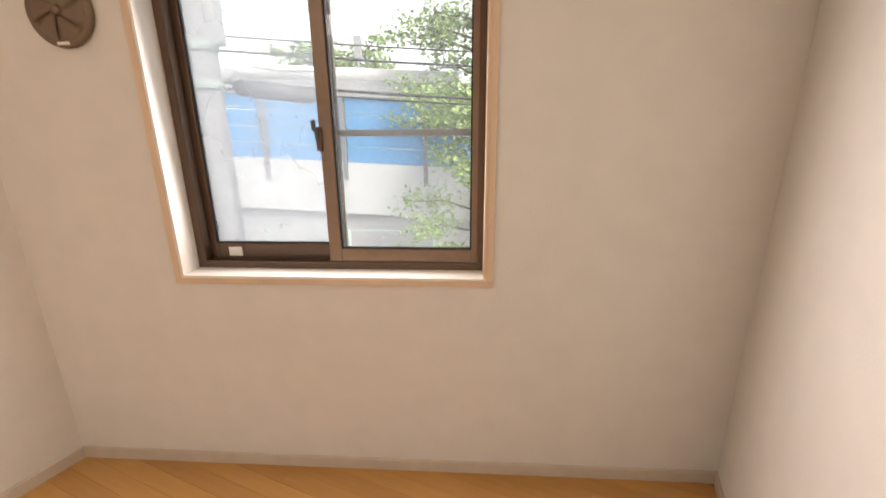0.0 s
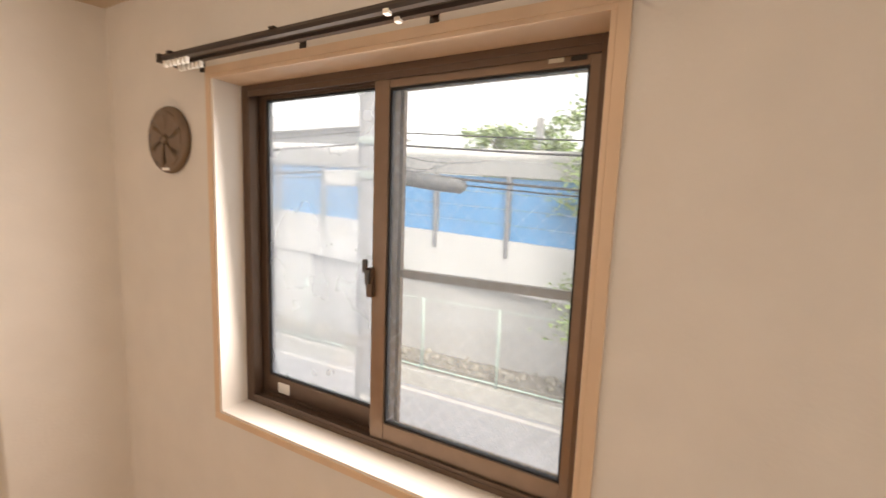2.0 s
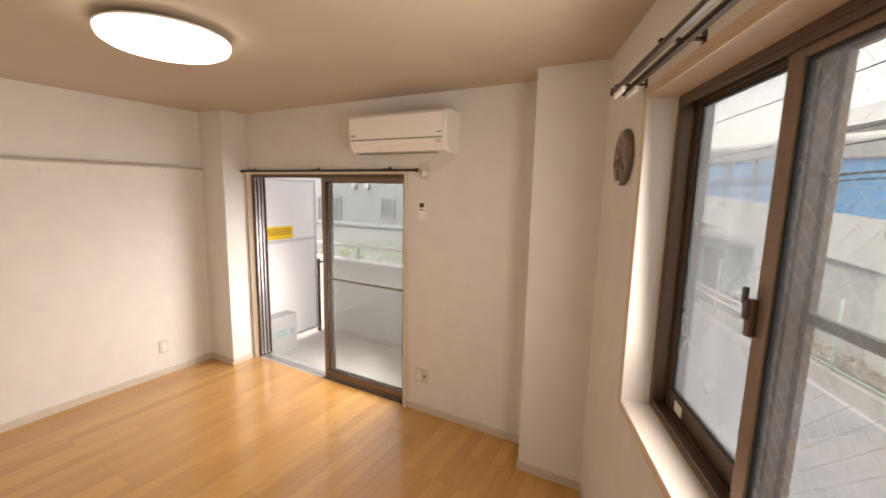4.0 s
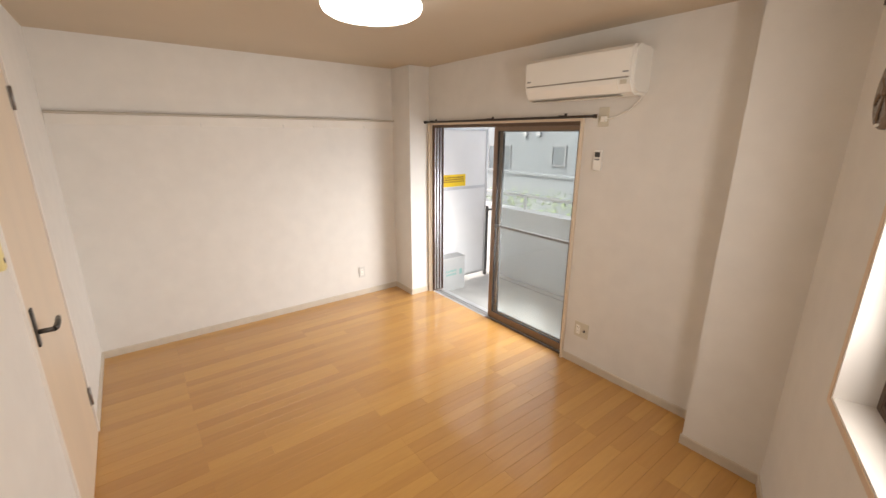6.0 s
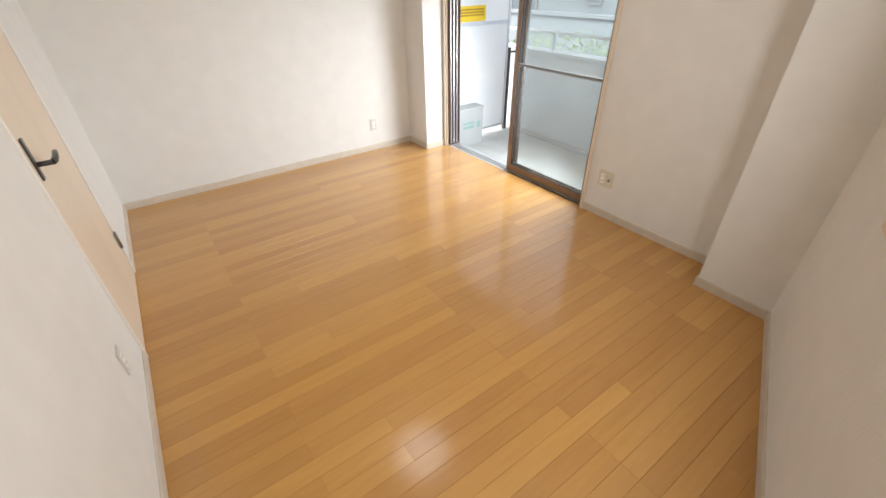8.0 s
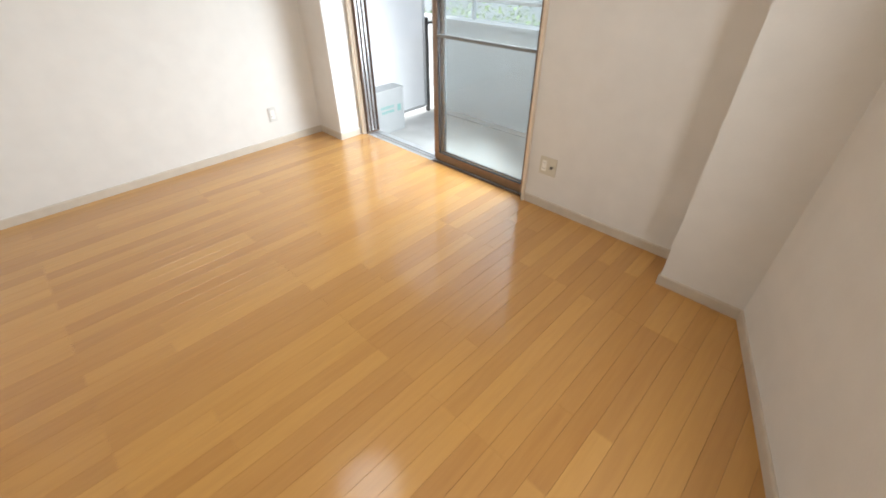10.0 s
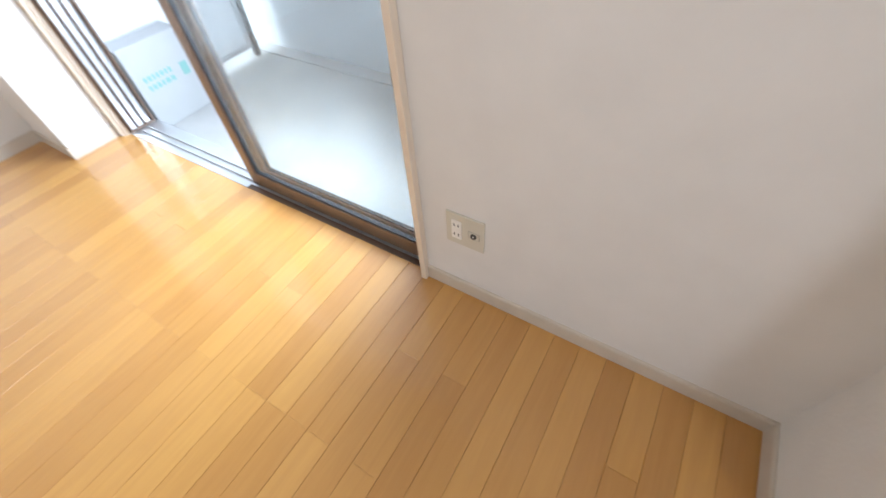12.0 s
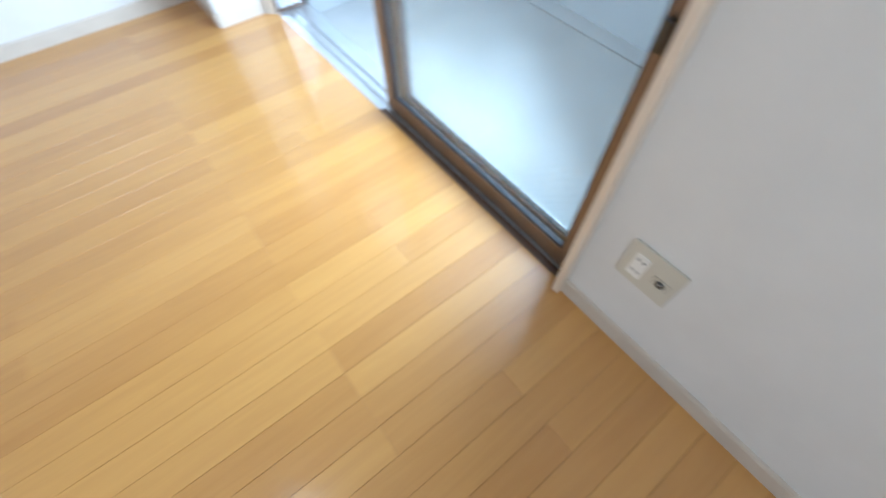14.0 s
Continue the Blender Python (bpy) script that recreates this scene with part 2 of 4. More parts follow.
BARK = mat("bark", (0.11, 0.08, 0.055), 0.9, var=0.25, scale=12, bump=0.6, bump_scale=30)
LEAVES = mat("leaves", (0.25, 0.36, 0.13), 0.5, island=0.45)
HOUSEWALL = mat("pale_blue_siding", (0.30, 0.33, 0.35), 0.7, var=0.04, scale=1.0, bump=0.2, bump_scale=30, dirt=0.1)
DARKGLASS = mat("dark_pane", (0.20, 0.23, 0.25), 0.08, var=0.1, scale=2)
WHITELINE = mat("road_paint", (0.52, 0.52, 0.51), 0.8, var=0.08, scale=6)
GROUND = mat("ground_soil", (0.24, 0.23, 0.21), 0.9, var=0.15, scale=1, dirt=0.3)
TEALWALL = mat("teal_sheet_wall", (0.30, 0.44, 0.44), 0.7, var=0.08, scale=1.5)
ROOFGREY = mat("grey_roof", (0.48, 0.50, 0.52), 0.8, var=0.1, scale=0.6)


# ---- building blocks ----
def bm_box(bm, x0, x1, y0, y1, z0, z1, bevel=0.0):
    """Add a box, its edges rounded where bevel is given."""
    vs = [bm.verts.new((x, y, z)) for x in (x0, x1) for y in (y0, y1) for z in (z0, z1)]
    idx = ((0, 1, 3, 2), (4, 6, 7, 5), (0, 4, 5, 1), (2, 3, 7, 6), (0, 2, 6, 4), (1, 5, 7, 3))
    fs = [bm.faces.new([vs[i] for i in f]) for f in idx]
    if bevel:
        edges = list({e for f in fs for e in f.edges})
        bmesh.ops.bevel(bm, geom=edges, offset=bevel, segments=2, affect="EDGES", profile=0.6)
    return bm


def boxes(*items, bevel=0.0):
    bm = bmesh.new()
    for it in items:
        bm_box(bm, *it, bevel=bevel)
    return bm


def bm_tube(bm, points, radius, sides=8, cap=True):
    """Add a round bar along the points; radius a number or one for each point."""
    pts = [Vector(p) for p in points]
    rad = radius if isinstance(radius, (list, tuple)) else [radius] * len(pts)
    rings = []
    for i, p in enumerate(pts):
        d = (pts[min(i + 1, len(pts) - 1)] - pts[max(i - 1, 0)]).normalized()
        up = Vector((0, 0, 1)) if abs(d.z) < 0.95 else Vector((1, 0, 0))
        a = d.cross(up).normalized()
        b = d.cross(a)
        rings.append([bm.verts.new(p + rad[i] * (math.cos(2 * math.pi * k / sides) * a + math.sin(2 * math.pi * k / sides) * b)) for k in range(sides)])
    for r, s in zip(rings, rings[1:]):
        for k in range(sides):
            f = bm.faces.new((r[k], r[(k + 1) % sides], s[(k + 1) % sides], s[k]))
            f.smooth = True
    if cap:
        bm.faces.new(rings[0][::-1])
        bm.faces.new(rings[-1])
    return bm


def tube(points, radius, sides=8):
    return bm_tube(bmesh.new(), points, radius, sides)


def lathe(profile, sides=40, axis="z"):
    """A turned solid: profile rows of (radius, height)."""
    bm = bmesh.new()
    rings = []
    for r, h in profile:
        if r < 1e-6:
            rings.append([bm.verts.new((0, 0, h))])
        else:
            rings.append([bm.verts.new((r * math.cos(2 * math.pi * k / sides), r * math.sin(2 * math.pi * k / sides), h)) for k in range(sides)])
    for a, b in zip(rings, rings[1:]):
        for k in range(sides):
            j = (k + 1) % sides
            if len(a) == 1 and len(b) == 1:
                continue
            if len(a) == 1:
                f = bm.faces.new((a[0], b[j], b[k]))
            elif len(b) == 1:
                f = bm.faces.new((a[k], a[j], b[0]))
            else:
                f = bm.faces.new((a[k], a[j], b[j], b[k]))
            f.smooth = True
    if axis == "y":
        bmesh.ops.rotate(bm, verts=bm.verts, cent=(0, 0, 0), matrix=Matrix.Rotation(radians(90), 3, "X"))
    if axis == "x":
        bmesh.ops.rotate(bm, verts=bm.verts, cent=(0, 0, 0), matrix=Matrix.Rotation(radians(90), 3, "Y"))
    return bm


def sweep(profile, x0, x1):
    """A bar along x with a closed profile of (y, z) corners."""
    bm = bmesh.new()
    a = [bm.verts.new((x0, y, z)) for y, z in profile]
    b = [bm.verts.new((x1, y, z)) for y, z in profile]
    n = len(profile)
    for i in range(n):
        bm.faces.new((a[i], a[(i + 1) % n], b[(i + 1) % n], b[i]))
    bm.faces.new(a[::-1])
    bm.faces.new(b)
    return bm


def prism(outline, z0, z1):
    """An upright slab over an outline of (x, y) corners."""
    bm = bmesh.new()
    a = [bm.verts.new((x, y, z0)) for x, y in outline]
    b = [bm.verts.new((x, y, z1)) for x, y in outline]
    n = len(outline)
    for i in range(n):
        bm.faces.new((a[i], a[(i + 1) % n], b[(i + 1) % n], b[i]))
    bm.faces.new(a[::-1])
    bm.faces.new(b)
    return bm


def mesh_of(name, bm, material):
    bmesh.ops.recalc_face_normals(bm, faces=bm.faces)
    me = bpy.data.meshes.new(name)
    bm.to_mesh(me)
    bm.free()
    me.materials.append(material)
    return me


def part(name, bm, material, parent, label="", m=None):
    """One mesh under a thing or a part; m: its pose in the parent."""
    ob = new(name, mesh_of(name, bm, material))
    ob.parent = parent
    if m is not None:
        ob.matrix_basis = m
    return tagged(ob, label)


def solid(name, bm, material, label, category, kind="", group="", m=None):
    """A thing or a piece of the setting that is one mesh."""
    ob = new(name, mesh_of(name, bm, material))
    if m is not None:
        ob.matrix_basis = m
    return tagged(ob, label, category, group, kind)


def thing(name, m, label, category, kind="", group=""):
    """An empty at a thing's base that holds its parts."""
    ob = new(name)
    ob.empty_display_size = 0.05
    ob.matrix_basis = m
    return tagged(ob, label, category, group, kind)


def text_bars(rows, x, z, width, height, y0, y1, seed=3):
    """Unreadable print: rows of short bars."""
    rnd = random.Random(seed)
    bm = bmesh.new()
    for r in range(rows):
        zz = z - r * height * 1.7
        cx = x
        while cx < x + width - height * 0.5:
            w = height * rnd.uniform(0.5, 1.0)
            bm_box(bm, cx, min(cx + w, x + width), y0, y1, zz - height, zz)
            cx += w + height * 0.28
    return bm


# ---- large structure ----
H = 2.40
SLOPE = 19.7
W = pose(0.22, 0, 0, 0, 0, SLOPE)          # window wall: x along it, y outward
B = pose(0, 0, 0, 0, 0, 90)                # balcony wall: x is the world's y, y outward
D = pose(2.975, 0, 0, 0, 0, -90)           # door wall: x is minus the world's y, y outward
R = pose(0, -3.588, 0, 0, 0, 180)          # rail wall: x is minus the world's x, y outward

solid("wall_window", boxes((-0.42, 0.692, 0, 0.18, -0.1, H + 0.1), (1.917, 3.08, 0, 0.18, -0.1, H + 0.1),
                           (0.692, 1.917, 0, 0.18, -0.1, 0.917), (0.692, 1.917, 0, 0.18, 2.08, H + 0.1)),
      WALLPAPER, "white textured wallpaper wall around the sliding window", "wall", "structure", m=W)
solid("wall_balcony", boxes((-3.75, -3.215, 0, 0.15, -0.1, H + 0.1), (-1.406, -0.02, 0, 0.15, -0.1, H + 0.1),
                            (-3.215, -1.406, 0, 0.15, 1.85, H + 0.1)),
      WALLPAPER, "white wallpaper wall around the balcony door", "wall", "structure", m=B)
solid("wall_rail", boxes((-3.1, 0.0, 0, 0.14, -0.1, H + 0.1)), WALLPAPER,
      "long plain white wallpaper wall with a rail", "wall", "structure", m=R)
solid("wall_door", boxes((-1.15, 1.69, 0, 0.125, -0.1, H + 0.1), (2.545, 3.606, 0, 0.125, -0.1, H + 0.1),
                         (1.69, 2.545, 0, 0.125, 2.115, H + 0.1)),
      WALLPAPER, "white wallpaper wall around the wooden door", "wall", "structure", m=D)
solid("column_1", prism([(0, -0.367), (0.25, -0.367), (0.25, 0.05), (0, 0.05)], -0.1, H + 0.05), WALLPAPER,
      "white papered structural column beside the window wall", "column", "structure")
solid("column_2", prism([(0, -3.70), (0.240, -3.70), (0.240, -3.25), (0, -3.25)], -0.1, H + 0.05), WALLPAPER,
      "white papered structural column beside the balcony door", "column", "structure")
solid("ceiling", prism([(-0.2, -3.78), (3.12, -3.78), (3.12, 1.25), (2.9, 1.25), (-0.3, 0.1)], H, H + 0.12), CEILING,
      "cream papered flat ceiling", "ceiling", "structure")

floor = solid("floor", prism([(-0.02, -3.7), (3.05, -3.7), (3.05, 1.06), (-0.02, -0.03)], -0.12, -0.012), SUBFLOOR,
              "varnished honey-coloured beech strip floor", "floor", "structure")


def baseboard(m, x0, x1):
    prof = [(0, 0), (-0.008, 0), (-0.009, 0.052), (-0.0065, 0.0585), (-0.003, 0.060), (0, 0.060)]
    solid("baseboard", sweep(prof, x0, x1), BASEBOARD, "beige vinyl baseboard along the wall", "baseboard", "structure", m=m)


baseboard(R, -2.975, -0.240)
baseboard(pose(0.240, 0, 0, 0, 0, 90), -3.588, -3.242)
baseboard(pose(0, -3.25, 0, 0, 0, 180), -0.248, -0.028)
baseboard(B, -1.388, -0.367)
baseboard(pose(0, -0.367, 0, 0, 0, 0), 0.0, 0.258)
baseboard(pose(0.25, 0, 0, 0, 0, 90), -0.375, 0.005)
baseboard(W, 0.025, 2.925)
baseboard(D, -0.98, 1.662)
baseboard(D, 2.572, 3.588)


# ---- sliding windows ----
def bm_wire(x0, x1, z0, z1, y, step, r=0.0003):
    """The crossed wires in wired glass."""
    bm = bmesh.new()
    for sign in (1, -1):
        c = -(z1 - z0)
        while c < (x1 - x0):
            pts = []
            for z in (z0, z1):
                pts.append((c + (z - z0) if sign > 0 else c + (z1 - z)) + x0)
            # clip the line to the pane
            xa, xb, za, zb = pts[0], pts[1], z0, z1
            def cut(xa, za, xb, zb, lim, low):
                if (xa < lim) == low and (xb < lim) == low and xa != lim:
                    return None
                if ((xa < lim) == low) and xa != lim:
                    k = (lim - xa) / (xb - xa)
                    xa, za = lim, za + k * (zb - za)
                if ((xb < lim) == low) and xb != lim:
                    k = (lim - xa) / (xb - xa)
                    xb, zb = lim, za + k * (zb - za)
                return xa, za, xb, zb
            seg = cut(xa, za, xb, zb, x0, True)
            seg = seg and cut(*seg, x1, False)
            if seg and abs(seg[1] - seg[3]) > 0.01:
                bm_tube(bm, [(seg[0], y, seg[1]), (seg[2], y, seg[3])], r, 3, False)
            c += step
    return bm


def sash(parent, x0, x1, z0, z1, y0, y1, left, right, top, bottom, material, label, wire=0.0, mid=None, glass=None):
    """One sliding sash with stiles, rails, gasket and pane."""
    ob = part("sash", boxes((x0, x0 + left, y0, y1, z0, z1), (x1 - right, x1, y0, y1, z0, z1),
                            (x0 + left, x1 - right, y0 + 0.002, y1 - 0.002, z0, z0 + bottom),
                            (x0 + left, x1 - right, y0 + 0.002, y1 - 0.002, z1 - top, z1), bevel=0.0022), material, parent, label)
    a, b, c, d, y = x0 + left, x1 - right, z0 + bottom, z1 - top, (y0 + y1) / 2
    g = 0.006
    part("gasket", boxes((a, a + g, y - 0.008, y + 0.008, c, d), (b - g, b, y - 0.008, y + 0.008, c, d),
                         (a + g, b - g, y - 0.008, y + 0.008, c, c + g), (a + g, b - g, y - 0.008, y + 0.008, d - g, d)), BLACK, ob, "black rubber glazing gasket")
    pane = part("pane", boxes((a + 0.001, b - 0.001, y - 0.003, y + 0.003, c + 0.001, d - 0.001)), glass or GLASS, ob, "clear wired glass" if wire else "hazy clear glass")
    pane.visible_shadow = False
    if wire:
        part("wire_mesh", bm_wire(a, b, c, d, y, wire), WIRE, ob, "thin wires in the glass")
    if mid is not None:
        part("mid_rail", boxes((a, b, y0 + 0.002, y1 - 0.002, mid - 0.010, mid + 0.010), bevel=0.002), DOORBAR, ob, "grey metal middle bar")
    return ob


window = thing("window_1", W, "two-part bronze aluminium sliding window in a pale wooden casing", "window", "structure")
for nm, bx, mt in (("casing", (0.667, 0.692, -0.012, 0.0, 0.917, 2.08), TRIM), ("casing", (1.917, 1.942, -0.012, 0.0, 0.917, 2.08), TRIM),
                   ("casing", (0.667, 1.942, -0.012, 0.0, 0.893, 0.917), TRIM), ("casing", (0.667, 1.942, -0.012, 0.0, 2.08, 2.105), TRIM),
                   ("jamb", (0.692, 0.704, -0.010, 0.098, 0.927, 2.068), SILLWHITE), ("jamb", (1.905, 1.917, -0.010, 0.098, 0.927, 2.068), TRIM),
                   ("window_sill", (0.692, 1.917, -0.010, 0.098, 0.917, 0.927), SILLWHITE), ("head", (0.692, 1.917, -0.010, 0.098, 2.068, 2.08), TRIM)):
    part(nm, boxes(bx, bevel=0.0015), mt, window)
part("window_frame", boxes((0.704, 0.732, 0.092, 0.20, 0.927, 2.068), (1.880, 1.905, 0.092, 0.20, 0.927, 2.068),
                           (0.732, 1.880, 0.092, 0.20, 0.927, 0.945), (0.732, 1.880, 0.092, 0.20, 2.048, 2.068),
                           (0.738, 1.880, 0.0935, 0.0985, 2.030, 2.048), (0.738, 1.880, 0.133, 0.138, 2.034, 2.048), (0.732, 1.880, 0.094, 0.099, 0.945, 0.957), (0.732, 1.880, 0.133, 0.137, 0.945, 0.957),
                           (0.732, 0.738, 0.094, 0.132, 0.957, 2.048), (0.732, 0.736, 0.139, 0.147, 0.957, 2.048), bevel=0.0015), BRONZE, window)
rs = sash(window, 1.272, 1.882, 0.949, 2.050, 0.101, 0.131, 0.050, 0.024, 0.040, 0.062, BRONZE_LIGHT, "inner bronze sash with a crescent lock", wire=0.05, glass=WINDOWGLASS)
# Outer sash in the darker bronze, so its daylit stile still looks shaded
ls = sash(window, 0.736, 1.318, 0.949, 2.050, 0.140, 0.168, 0.028, 0.046, 0.022, 0.072, BRONZE, "outer bronze sash with a paper label", wire=0.0, glass=VEILEDGLASS)
lock = part("crescent_lock", boxes((1.262, 1.284, 0.086, 0.101, 1.405, 1.495), bevel=0.003), BRONZE, rs, "dark crescent lock")
part("lock_lever", boxes((1.250, 1.266, 0.080, 0.090, 1.478, 1.520), (1.262, 1.278, 0.078, 0.090, 1.445, 1.490), bevel=0.003), GUNMETAL, rs, "dark lock lever")
part("sticker", boxes((1.765, 1.800, 0.0995, 0.1008, 2.020, 2.030)), IVORY, rs)
part("sticker", boxes((1.815, 1.850, 0.0995, 0.1008, 2.020, 2.030)), INK, rs)
part("paper_label", boxes((0.815, 0.875, 0.1392, 0.1399, 0.965, 1.005)), WHITEPLASTIC, ls, "small white paper label")
scr = part("screen_frame", boxes((1.300, 1.325, 0.176, 0.194, 0.950, 2.048), (1.862, 1.880, 0.176, 0.194, 0.950, 2.048),
                                 (1.325, 1.862, 0.176, 0.194, 0.950, 0.975), (1.325, 1.862, 0.176, 0.194, 2.020, 2.048), bevel=0.002), BRONZE_LIGHT, window, "outer screen frame")
part("middle_bar", boxes((1.325, 1.862, 0.177, 0.193, 1.458, 1.484), bevel=0.002), SCREENBAR, scr, "pale middle bar")


def curtain_rail(m, x0, x1, z, offsets, clips):
    """Dark curtain rails on wall brackets."""
    ob = thing("curtain_rail", m, "empty dark brown curtain rail on wall brackets above the window", "curtain rail")
    for off in offsets:
        part("rail", sweep([(off - 0.008, z - 0.009), (off + 0.008, z - 0.009), (off + 0.010, z), (off + 0.007, z + 0.009), (off - 0.007, z + 0.009), (off - 0.010, z)], x0, x1), DARKROD, ob)
        for xe in (x0, x1):
            part("end_cap", boxes((xe - 0.009, xe + 0.009, off - 0.013, off + 0.013, z - 0.014, z + 0.013), bevel=0.003), DARKROD, ob)
    for xb in clips:
        part("bracket", boxes((xb - 0.010, xb + 0.010, min(offsets) - 0.012, 0, z + 0.009, z + 0.014), (xb - 0.012, xb + 0.012, -0.004, 0, z - 0.02, z + 0.03), bevel=0.001), DARKROD, ob)
    return ob


cr = curtain_rail(W, 0.585, 1.985, 2.114, (-0.055, -0.098), (0.64, 1.10, 1.52, 1.94))
for off in (-0.055, -0.098):
    for k in range(6):
        xg = 0.60 + k * 0.022
        part("glider", boxes((xg, xg + 0.012, off - 0.006, off + 0.006, 2.086, 2.105), bevel=0.002), WHITEPLASTIC, cr, "white curtain glider")
    part("glider", boxes((1.45, 1.465, off - 0.011, off + 0.005, 2.098, 2.109), bevel=0.002), WHITEPLASTIC, cr, "white curtain glider")

# round vent
vent = thing("wall_vent", W @ pose(0.448, 0, 1.880), "round brown plastic wall vent with swirling blades", "vent")
part("dish", lathe([(0.0, 0.018), (0.03, 0.020), (0.095, 0.026), (0.111, 0.024), (0.117, 0.016), (0.118, 0.006), (0.112, 0.0)], 48, "y"), VENTBROWN, vent)
for k in range(6):
    bm = bmesh.new()
    rows = []
    for i in range(7):
        r = 0.014 + 0.086 * i / 6
        twist = 60 * k + 10 + 16 * i / 6
        rows.append([bm.verts.new((r * math.cos(math.radians(twist + 58 * j / 4)), -0.0245 - 0.0030 * j / 4 - 0.001 * math.sin(math.pi * i / 6), r * math.sin(math.radians(twist + 58 * j / 4)))) for j in range(5)])
    for p, q in zip(rows, rows[1:]):
        for j in range(4):
            bm.faces.new((p[j], p[j + 1], q[j + 1], q[j])).smooth = True
    solidify = bmesh.ops.extrude_face_region(bm, geom=list(bm.faces))
    bmesh.ops.translate(bm, verts=[v for v in solidify["geom"] if isinstance(v, bmesh.types.BMVert)], vec=(0, 0.0025, 0))
    part("blade", bm, VENTBROWN, vent)
part("knob", lathe([(0.0, 0.036), (0.012, 0.035), (0.015, 0.03), (0.015, 0.018)], 20, "y"), VENTBROWN, vent)
part("label", boxes((-0.022, 0.022, -0.0275, -0.0262, -0.108, -0.098)), WHITEPLASTIC, vent, "small white maker's label")

# balcony door
bdoor = thing("window_2", B, "sliding glass balcony door in bronze aluminium, one half open", "balcony door", "structure")
for bx in ((-3.237, -3.215, -0.024, 0.0, 0, 1.85), (-1.406, -1.386, -0.024, 0.0, 0, 1.85), (-3.237, -1.386, -0.024, 0.0, 1.85, 1.866)):
    part("casing", boxes(bx, bevel=0.002), TRIMPALE, bdoor)
for bx in ((-3.215, -3.205, -0.010, 0.012, 0, 1.84), (-1.413, -1.406, -0.010, 0.012, 0, 1.84), (-3.215, -1.406, -0.010, 0.012, 1.84, 1.85)):
    part("jamb", boxes(bx, bevel=0.0015), TRIMPALE, bdoor)
part("door_frame", boxes((-3.205, -3.196, 0.012, 0.150, 0.0, 1.84), (-1.424, -1.413, 0.012, 0.150, 0.0, 1.84), (-3.196, -1.424, 0.012, 0.150, 1.812, 1.84),
                         (-3.196, -3.170, 0.014, 0.020, 0.02, 1.812), (-3.196, -3.172, 0.052, 0.056, 0.02, 1.812), (-3.196, -3.172, 0.090, 0.094, 0.02, 1.812), (-3.196, -3.166, 0.128, 0.134, 0.02, 1.812), bevel=0.0012), BRONZE, bdoor)
part("guide", boxes((-3.196, -3.191, 0.0205, 0.0515, 0.02, 1.812), (-3.196, -3.191, 0.0565, 0.0895, 0.02, 1.812), (-3.196, -3.191, 0.0945, 0.1275, 0.02, 1.812)), ALU, bdoor, "pale aluminium guide channel")
part("sill_lip", boxes((-3.205, -2.330, 0.012, 0.036, -0.06, 0.002), bevel=0.0015), ALU, bdoor, "aluminium sill lip")
# Same lip under the closed half, coloured dark for the sash's shade
part("sill_lip", boxes((-2.330, -1.422, 0.012, 0.036, -0.06, 0.002), bevel=0.0015), BRONZE, bdoor, "sill lip, bronze-dark for the shade under the sash")
part("track", boxes((-3.205, -1.422, 0.036, 0.165, -0.06, -0.004), (-3.178, -1.442, 0.055, 0.059, -0.004, 0.006), (-3.178, -1.442, 0.092, 0.096, -0.004, 0.006),
                    bevel=0.001), ALU, bdoor, "aluminium sill track")
s1 = sash(bdoor, -2.318, -1.426, 0.006, 1.815, 0.042, 0.072, 0.044, 0.030, 0.038, 0.066, BRONZE_LIGHT, "inner bronze door sash", wire=0.028, mid=0.935)
s2 = sash(bdoor, -2.295, -1.430, 0.006, 1.815, 0.080, 0.109, 0.046, 0.030, 0.038, 0.066, BRONZE_LIGHT, "outer bronze door sash slid behind the other", wire=0.0)
part("latch", boxes((-1.452, -1.434, 0.028, 0.042, 0.66, 0.71), bevel=0.003), GUNMETAL, s1, "dark latch")
cr2 = curtain_rail(B, -3.232, -1.272, 1.866, (-0.062,), (-3.12, -2.30, -1.55))

# picture rail on the long wall
# Lip darker than the board: the rail's shading line is put into its colour
LIPSHADE = mat("shaded_lip_grey", (0.46, 0.42, 0.36), 0.5, var=0.05, scale=8)
rail = thing("picture_rail", R, "white painted wooden hanging rail with small hooks", "rail")
part("board", sweep([(0, 1.800), (-0.018, 1.800), (-0.020, 1.803), (-0.021, 1.870), (0, 1.870)], -2.972, -0.241), RAILPAINT, rail)
part("lip", sweep([(0, 1.8705), (-0.030, 1.8705), (-0.035, 1.874), (-0.036, 1.884), (-0.031, 1.889), (0, 1.889)], -2.972, -0.241), LIPSHADE, rail, "grey top lip")
for xh in (-2.05, -1.40, -1.12, -0.60):
    part("hook", tube([(xh, -0.022, 1.825), (xh, -0.034, 1.818), (xh, -0.042, 1.808), (xh, -0.040, 1.796)], 0.0025, 6), STEEL, rail, "small steel hook")

# ---- door ----
door = thing("door_1", D, "pale beech veneer door, closed, with a dark lever handle", "door", "structure")
for bx in ((1.668, 1.690, -0.010, 0.12, 0, 2.115), (2.545, 2.567, -0.010, 0.12, 0, 2.115), (1.668, 2.567, -0.010, 0.12, 2.115, 2.137)):
    part("door_frame", boxes(bx, bevel=0.002), SILLWHITE, door)
for bx in ((1.690, 1.704, 0.002, 0.12, 0.0, 2.115), (2.531, 2.545, 0.002, 0.12, 0.0, 2.115), (1.704, 2.531, 0.002, 0.12, 2.101, 2.115)):
    part("door_frame", boxes(bx), TRIM, door)
